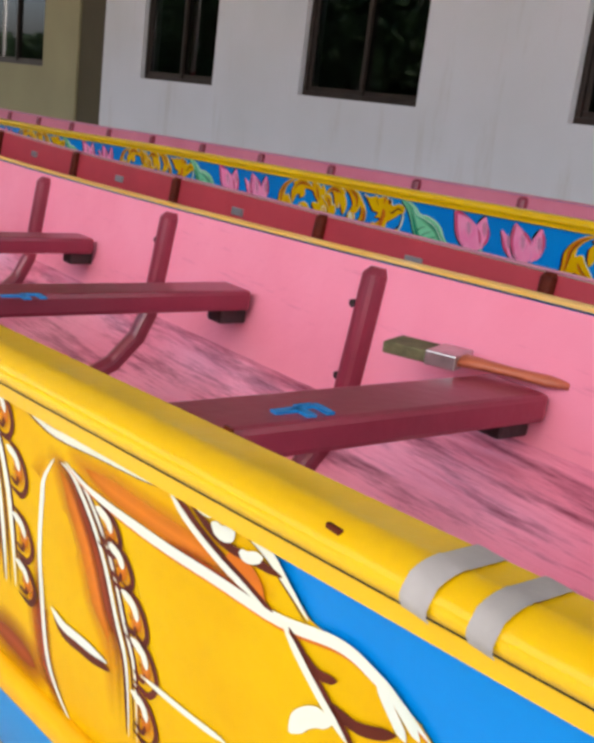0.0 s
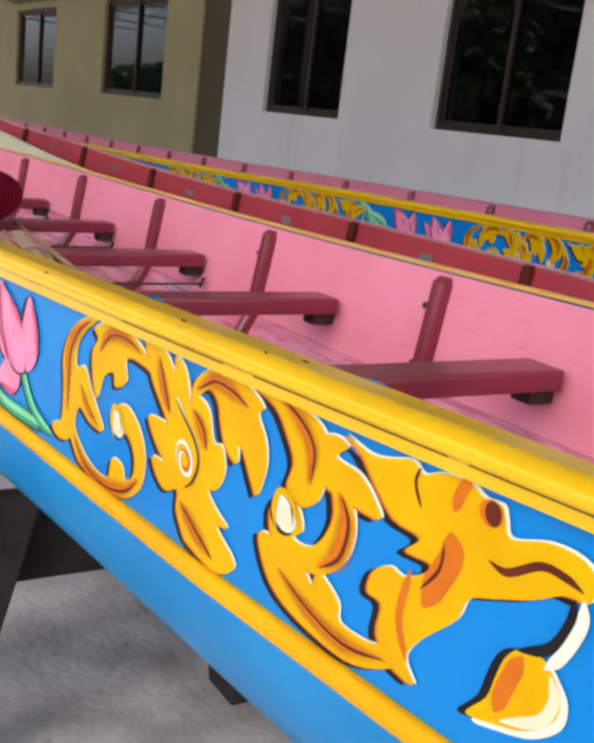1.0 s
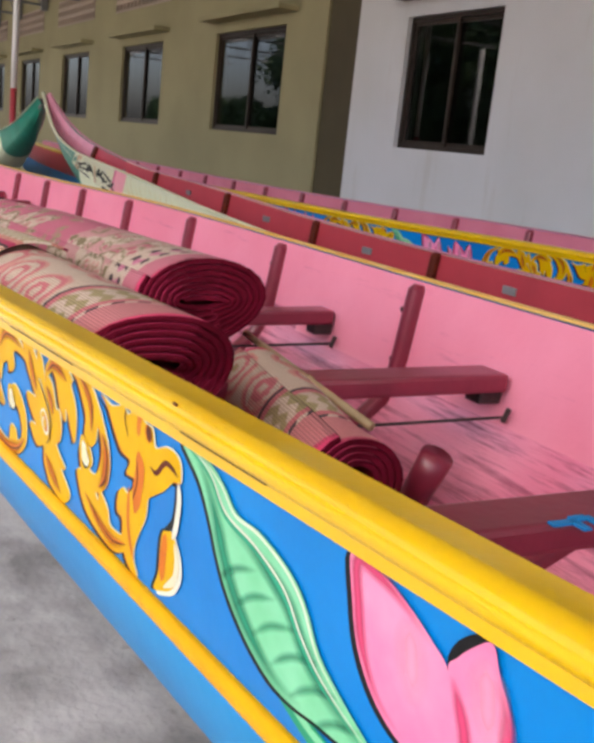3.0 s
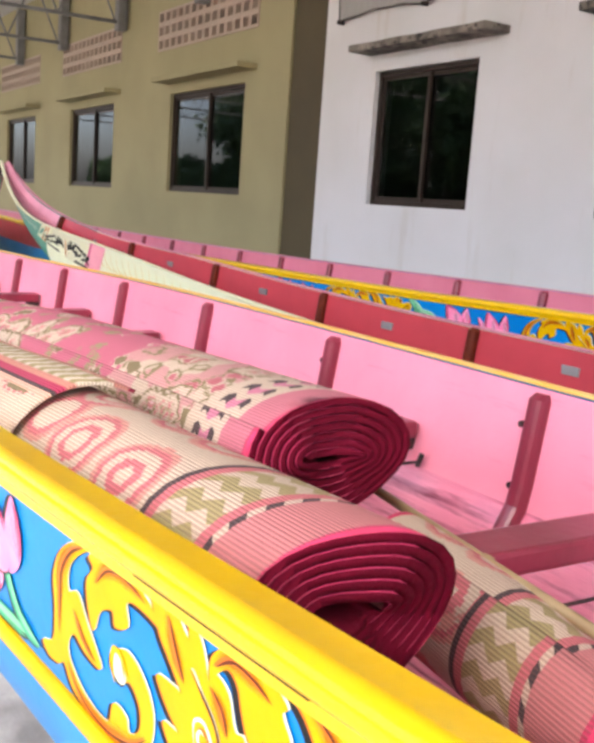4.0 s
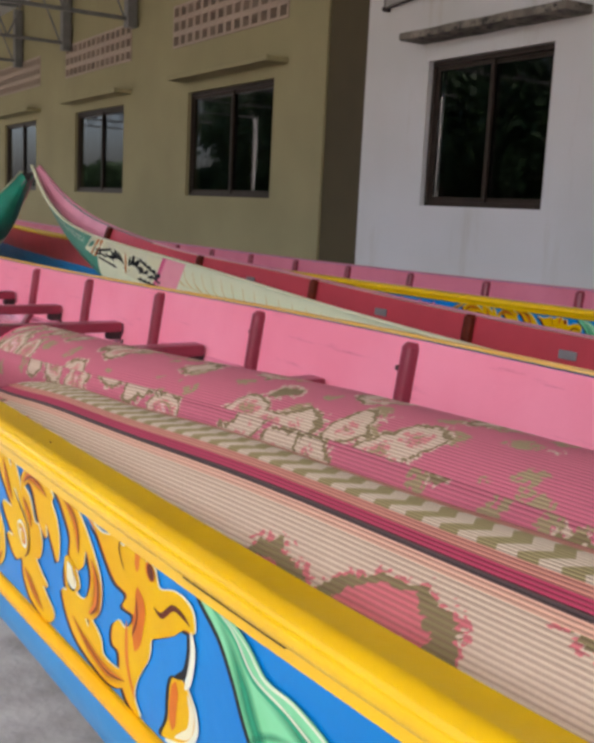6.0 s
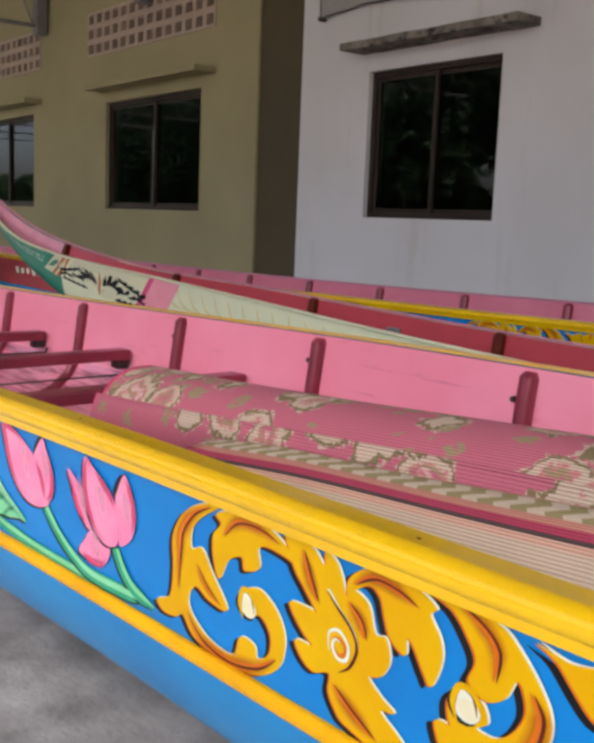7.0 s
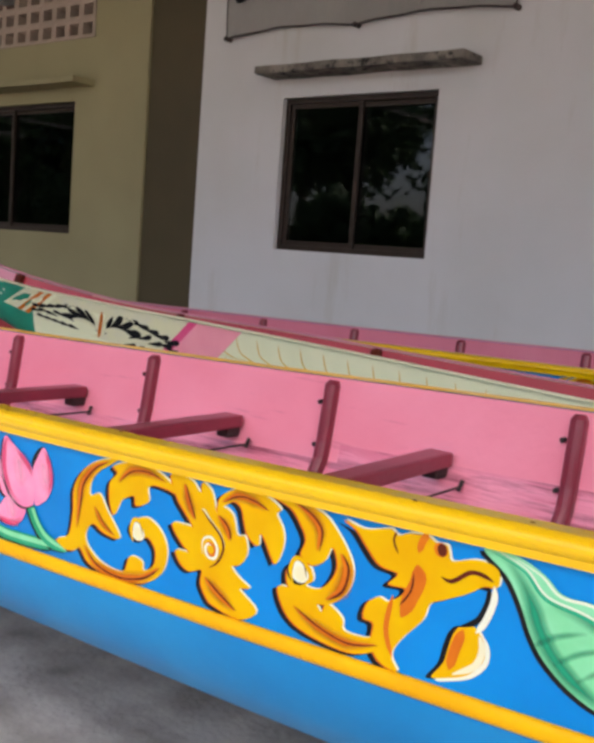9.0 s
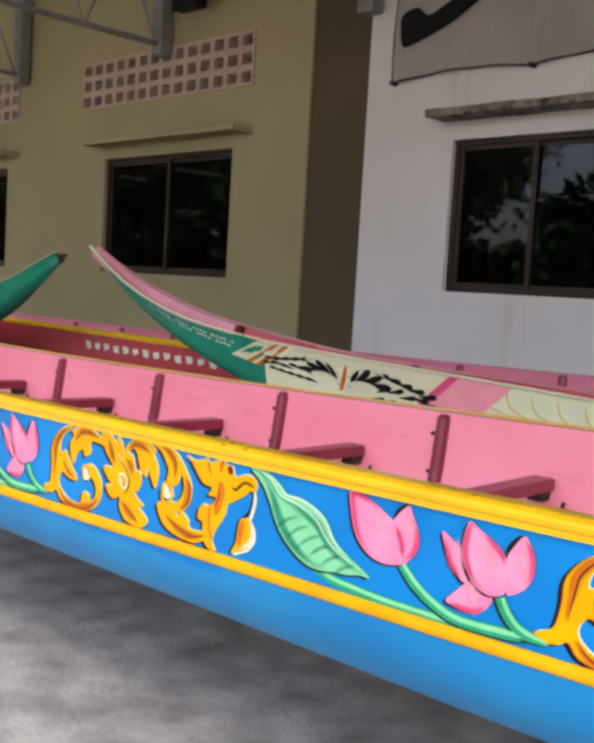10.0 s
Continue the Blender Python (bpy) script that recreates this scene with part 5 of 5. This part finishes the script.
def brush():
    z = A.far_z(-.72) - 0.108 + 0.004
    b = empty("paint_brush", "used flat paint brush with red handle lying on a seat", "brush", at=(-.78, 2.60, z))
    turn = Matrix.Translation((-.79, 2.635, z)) @ Matrix.Rotation(radians(22), 4, 'Z')

    def placed(bm):
        bm.transform(turn)
        return bm
    part("bristles", placed(box(bmesh.new(), -.085, -.015, -.032, .032, 0.0, .018, .004)), BRISTLE, b)
    part("ferrule", placed(box(bmesh.new(), -.018, .028, -.033, .033, -.001, .020, .002)), FERRULE, b)
    bm = bmesh.new()
    rings = []
    for s, w, h in ((.026, .026, .009), (.06, .014, .008), (.10, .011, .007), (.15, .014, .008), (.18, .009, .005)):
        rings.append([(s, w * math.cos(a), .010 + h * math.sin(a)) for a in [k * math.tau / 10 for k in range(10)]])
    loft(bm, rings)
    part("handle", placed(bm), HANDLE, b, "red wooden handle", True)


brush()

# ---- building ----
bm = box(bmesh.new(), -60, 14, -5, 6.98, -0.12, 0)
thing("floor", bm, CONCRETE, "stained grey concrete shed floor", "floor", kind="structure")
bm = bmesh.new()
bmesh.ops.create_grid(bm, x_segments=2, y_segments=2, size=400, matrix=Matrix.Translation((0, 0, -0.13)))
thing("ground", bm, EARTH, "brown earth around the shed", "ground", kind="structure")
TOP = 5.3


def wall_with_holes(name, label, mat, x0, x1, holes, y=7.0, thick=0.22):
    """A wall from x0 to x1 with rectangular openings (x0, x1, z0, z1)."""
    xs = sorted({x0, x1, *[h[0] for h in holes], *[h[1] for h in holes]})
    bm = bmesh.new()
    for a, b in zip(xs, xs[1:]):
        z = -0.1
        for h in sorted((h for h in holes if h[0] < (a + b) / 2 < h[1]), key=lambda h: h[2]):
            box(bm, a, b, y, y + thick, z, h[2])
            z = h[3]
        box(bm, a, b, y, y + thick, z, TOP)
    bmesh.ops.remove_doubles(bm, verts=bm.verts, dist=0.0005)
    return thing(name, bm, mat, label, "wall", kind="structure")


WHITE_WINDOWS = [(-10.20 + 3.035 * k, -8.64 + 3.035 * k, 1.50, 2.80) for k in range(5)]
CREAM_WINDOWS = [(-15.43 - 4.76 * k, -13.06 - 4.76 * k, 1.52, 2.90) for k in range(7)]
VENTS = [(-15.96 - 4.76 * k, -12.78 - 4.76 * k, 3.53, 4.10) for k in range(7)]
wall_with_holes("wall_white", "white plastered wall with brown window frames, stained below the sills", WHITE_WALL, -11.2, 14, WHITE_WINDOWS)
wall_with_holes("wall_cream", "cream plastered wall with windows and vent blocks", CREAM_WALL, -50, -11.95, CREAM_WINDOWS + VENTS)
bm = box(bmesh.new(), -11.95, -11.2, 7.03, 7.22, -0.1, TOP)
thing("wall_pilaster", bm, BROWN_WALL, "dark brown painted strip between two walls", "wall", kind="structure")
# Closed near-black shell, added behind the openings so that they read dark.
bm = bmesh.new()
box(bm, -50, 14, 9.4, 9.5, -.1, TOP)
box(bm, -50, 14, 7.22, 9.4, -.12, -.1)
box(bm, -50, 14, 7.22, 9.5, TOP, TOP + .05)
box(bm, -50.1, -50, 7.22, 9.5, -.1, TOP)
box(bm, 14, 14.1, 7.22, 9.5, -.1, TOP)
thing("wall_inside", bm, UNLIT_BLACK, "near-black shell standing in for the unlit room behind the windows", "wall", kind="structure")


def window(n, x0, x1, z0, z1, slide=0.5):
    w = empty("window_%d" % n, "sliding window with bronze aluminium frame and dark glass", "window", kind="structure")
    y = 7.05
    bm = bmesh.new()
    f = .045
    box(bm, x0, x1, y, y + .09, z0, z0 + f, .004)
    box(bm, x0, x1, y, y + .09, z1 - f, z1, .004)
    box(bm, x0, x0 + f, y, y + .09, z0 + f, z1 - f, .004)
    box(bm, x1 - f, x1, y, y + .09, z0 + f, z1 - f, .004)
    part("window_frame", bm, ALU, w)
    mid = x0 + (x1 - x0) * slide
    for a, b, d in ((x0 + f, mid + .025, .02), (mid - .025, x1 - f, .05)):
        bm = bmesh.new()
        s = .04
        for q in ((a, b, z0 + f, z0 + f + s), (a, b, z1 - f - s, z1 - f), (a, a + s, z0 + f + s, z1 - f - s), (b - s, b, z0 + f + s, z1 - f - s)):
            box(bm, q[0], q[1], y + d, y + d + .028, q[2], q[3], .003)
        sash = part("sash", bm, ALU, w)
        bm = box(bmesh.new(), a + s - .005, b - s + .005, y + d + .010, y + d + .016, z0 + f + s - .005, z1 - f - s + .005)
        pane = part("pane", bm, GLASS, sash)
        pane.visible_shadow = False
    return w


for n, q in enumerate(WHITE_WINDOWS + CREAM_WINDOWS[:6]):
    window(n + 1, *q)


def ledge(x0, x1, z, mat, label):
    bm = box(bmesh.new(), x0, x1, 6.72, 7.0, z - .065, z, .010)
    bmesh.ops.subdivide_edges(bm, edges=[e for e in bm.edges if e.calc_length() > 1], cuts=14)
    for v in bm.verts:
        v.co.z += .008 * noise.noise(v.co * 3.0)
        if v.co.y > 6.9:
            v.co.y = 7.0
    return thing("window_ledge", bm, mat, label, "sunshade", "concrete sunshades", "structure")


for q in WHITE_WINDOWS:
    ledge(q[0] - .11, q[1] + .35, 3.02, DIRTY, "mouldy concrete sunshade above a window")
for q in CREAM_WINDOWS[:6]:
    ledge(q[0] - .10, q[1] + .30, 3.10, CREAM_WALL, "cream painted concrete sunshade above a window")

VENT_PAINT = material("vent_block_paint", (0.50, 0.40, 0.32), (0.42, 0.33, 0.26), 5, 0.8, 0.2, 60)


def vent_block_mesh(w, h):
    bm = bmesh.new()
    b = .034
    for q in ((-w / 2, w / 2, -h / 2, -h / 2 + b), (-w / 2, w / 2, h / 2 - b, h / 2), (-w / 2, -w / 2 + b, -h / 2 + b, h / 2 - b), (w / 2 - b, w / 2, -h / 2 + b, h / 2 - b)):
        box(bm, q[0], q[1], -.06, .06, q[2], q[3])
    return finish(bm, "vent_block", VENT_PAINT)


BLOCK = vent_block_mesh(3.18 / 14 - .004, .19 - .004)
for k, q in enumerate(VENTS[:5]):
    v = empty("vent_panel", "panel of square cement vent blocks in the wall", "vent", "vent panels", "structure")
    for i in range(14):
        for j in range(3):
            ob = new("vent_block", BLOCK)
            ob.parent = v
            ob.location = (q[0] + 3.18 / 14 * (i + .5), 7.045, q[2] + .19 * (j + .5))

# ---- roof with trusses ----
def roof_z(y):
    return 4.57 + 0.035 * (y + 1.8)


bm = bmesh.new()
rows = []
for y in (-1.9, 7.2):
    rows.append([(x * .1, y, roof_z(y) + .35 + (.02 if (x // 1) % 2 else 0)) for x in range(-500, 46)])
loft(bm, rows, close=False)
roof = thing("ceiling", bm, TIN, "grey corrugated sheet metal shed roof seen from below", "roof", kind="structure")


def truss(x):
    t = empty("roof_truss", "grey painted steel roof truss fixed to the wall", "truss", "roof trusses", "structure")
    bm = bmesh.new()
    box(bm, x - .03, x + .03, -1.7, 6.97, 4.08, 4.13)
    part("bottom_chord", bm, STEEL, t)
    bm = bmesh.new()
    rod(bm, (x, -1.7, roof_z(-1.7) + .31), (x, 6.97, roof_z(6.97) + .31), .03, 4)
    part("top_chord", bm, STEEL, t)
    part("post", box(bmesh.new(), x - .09, x + .09, 6.82, 6.97, 3.98, 5.1, .006), STEEL, t)
    for k in range(9):
        y = 6.8 - .93 * k
        top = roof_z(y - .465) + .3
        bm = rod(bmesh.new(), (x, y, 4.1), (x, y - .465, top), .016, 6)
        rod(bm, (x, y - .465, top), (x, y - .93, 4.1), .016, 6)
        part("web", bm, STEEL, t)
    return t


for k in range(-6, 9):
    truss(-14.25 - 3.1 * k)
for x in (-39, -30, -21, 8):
    p_ = empty("roof_post", "white painted steel post, red at its foot", "post", "roof posts", "structure")
    part("shaft", rod(bmesh.new(), (x, -1.75, 0), (x, -1.75, 4.1), .06, 12), WHITE_PAINT, p_, smooth=True)
pole = empty("pole", "thin white pole with a red lower half between the boats", "pole")
part("upper", rod(bmesh.new(), (-14.65, 3.95, 1.75), (-14.65, 3.95, 4.08), .04, 10), WHITE_PAINT, pole, smooth=True)
part("lower", rod(bmesh.new(), (-14.65, 3.95, 0), (-14.65, 3.95, 1.75), .042, 10), RED, pole, "red painted lower half", smooth=True)

# ---- banner ----
ban = empty("banner", "grey cloth banner with a dark printed shape, tied to the wall", "banner")
bm = bmesh.new()
rows = []
for j in range(7):
    row = []
    for i in range(29):
        x = -10.87 + 2.84 * i / 28
        sag = .045 * math.sin(math.pi * ((i / 14) % 1))
        z = 3.34 + (1 - j / 6) * 0 + j / 6 * 1.2 + (sag if j == 0 else sag * (1 - j / 6))
        row.append((x, 6.955 - .015 * math.sin(i * 1.3 + j) - .01, z))
    rows.append(row)
loft(bm, rows, close=False)
part("cloth", bm, TARP, ban)
bm = bmesh.new()
for a, b in zip(rows[0], rows[0][1:]):
    rod(bm, a, b, .009, 5)
for j in range(6):
    rod(bm, rows[j][0], rows[j + 1][0], .007, 5)
    rod(bm, rows[j][-1], rows[j + 1][-1], .007, 5)
part("hem", bm, IRON, ban, "dark hem cord")
for i in (0, 14, 28):
    x, y, z = rows[0][i]
    part("knot", rod(bmesh.new(), (x, y - .02, z), (x, 7.0, z), .022, 8), IRON, ban, "dark tie knot")
bm = bmesh.new()
shape = smooth_loop([(-10.80, 3.80), (-10.76, 3.64), (-10.62, 3.655), (-10.4, 3.72), (-10.2, 3.80), (-9.95, 3.94), (-9.6, 4.15), (-9.75, 4.3), (-10.1, 4.05), (-10.35, 3.93), (-10.5, 3.88), (-10.62, 3.96), (-10.78, 3.92)], 3)
vs = [bm.verts.new((x, 6.925, z)) for x, z in shape]
for tri in geometry_fill([[Vector((x, z, 0)) for x, z in shape]]):
    bm.faces.new([vs[k] for k in tri])
part("print", bm, BLACK, ban, "dark curved printed shape")

lamp = empty("flood_lamp", "small black flood lamp under the roof truss", "lamp")
part("housing", box(bmesh.new(), -13.75, -13.35, 6.62, 6.80, 4.34, 4.56, .03), BLACK, lamp)
part("stem", rod(bmesh.new(), (-13.55, 6.7, 4.54), (-13.55, 6.7, 5.21), .02, 8), BLACK, lamp)


# ---- trees and a red building beyond the open side, mirrored in the glass ----
def tree(x, y, h, seed):
    rng = random.Random(seed)
    t = empty("tree", "leafy tree beyond the open side, many added to darken the glass", "tree", "trees beyond the shed", at=(x, y, -0.13))
    bm = bmesh.new()
    rod(bm, (x, y, -.13), (x + .2, y, h * .45), .28, 10, .17)
    tips = []
    for k in range(8):
        a = k * 2.4 + rng.random()
        r = h * (.18 + .16 * rng.random())
        p0 = Vector((x + .2, y, h * (.34 + .012 * k)))
        p1 = Vector((x + r * math.cos(a), y + r * math.sin(a), h * (.55 + .35 * rng.random())))
        rod(bm, p0, p1, .10, 6, .03)
        tips += [p1, p0.lerp(p1, .7)]
    part("trunk", bm, BARK, t)
    verts, faces = [], []
    for p in tips:
        for c in range(14):
            q = p + Vector([rng.gauss(0, h * .085) for _ in range(3)])
            for m in range(20):
                o = q + Vector([rng.gauss(0, h * .035) for _ in range(3)])
                d1 = Vector([rng.gauss(0, 1) for _ in range(3)]).normalized() * .30
                d2 = d1.cross(Vector([rng.gauss(0, 1) for _ in range(3)])).normalized() * .16
                b = len(verts)
                verts += [o - d1, o + d2, o + d1, o - d2]
                faces.append((b, b + 1, b + 2, b + 3))
    me = bpy.data.meshes.new("crown")
    me.from_pydata([tuple(v) for v in verts], [], faces)
    me.materials.append(LEAVES)
    crown = new("crown", me)
    crown.parent = t
    crown.location = (-x, -y, .13)
    return t


# Far-left trees and the low row are added to block bright sky in reflections.
for k, (x, y, h) in enumerate([(-24, -17, 5.0), (-18, -20, 6.0), (-14, -16, 4.6), (-10, -19, 5.5), (-6, -16, 4.4), (-2, -19, 5.5), (2, -17, 4.6), (7, -19, 5.5), (-30, -20, 6), (-36, -18, 6), (-43, -20, 7.5), (12, -18, 5), (-27, -27, 9), (-35, -27, 9.5), (-48, -26, 9.5), (-56, -22, 9), (-66, -24, 10), (-21, -28, 8.5), (-50, -33, 10), (-58, -36, 11), (-66, -38, 11), (-74, -34, 11), (-80, -28, 10), (-90, -36, 12), (-100, -42, 13), (-84, -44, 13), (-41, -31, 10), (-72, -26, 9)] + [(-36 - 3.4 * j, -21 - 0.17 * j - 1.5 * (j % 2), 3.0 + 0.5 * (j % 3)) for j in range(24)]):
    tree(x, y, h * (1.3 if x < -34 else 0.74), k)
h_ = empty("red_building", "low red building with a grey roof across the yard", "building")
part("wall", box(bmesh.new(), -16, -2, -34, -27, -.13, 3.2), FAR_RED, h_)
bm = bmesh.new()
loft(bm, [[(x, -26.4, 3.1), (x, -30.5, 4.8), (x, -34.6, 3.1)] for x in (-16.5, -1.5)])
part("roof", bm, TIN, h_)
# Window panels coloured near-black for the darkness behind them.
for k in range(5):
    part("window", box(bmesh.new(), -14.8 + 2.7 * k, -13.4 + 2.7 * k, -27.03, -26.97, 1.0, 2.3), UNLIT_BLACK, h_)
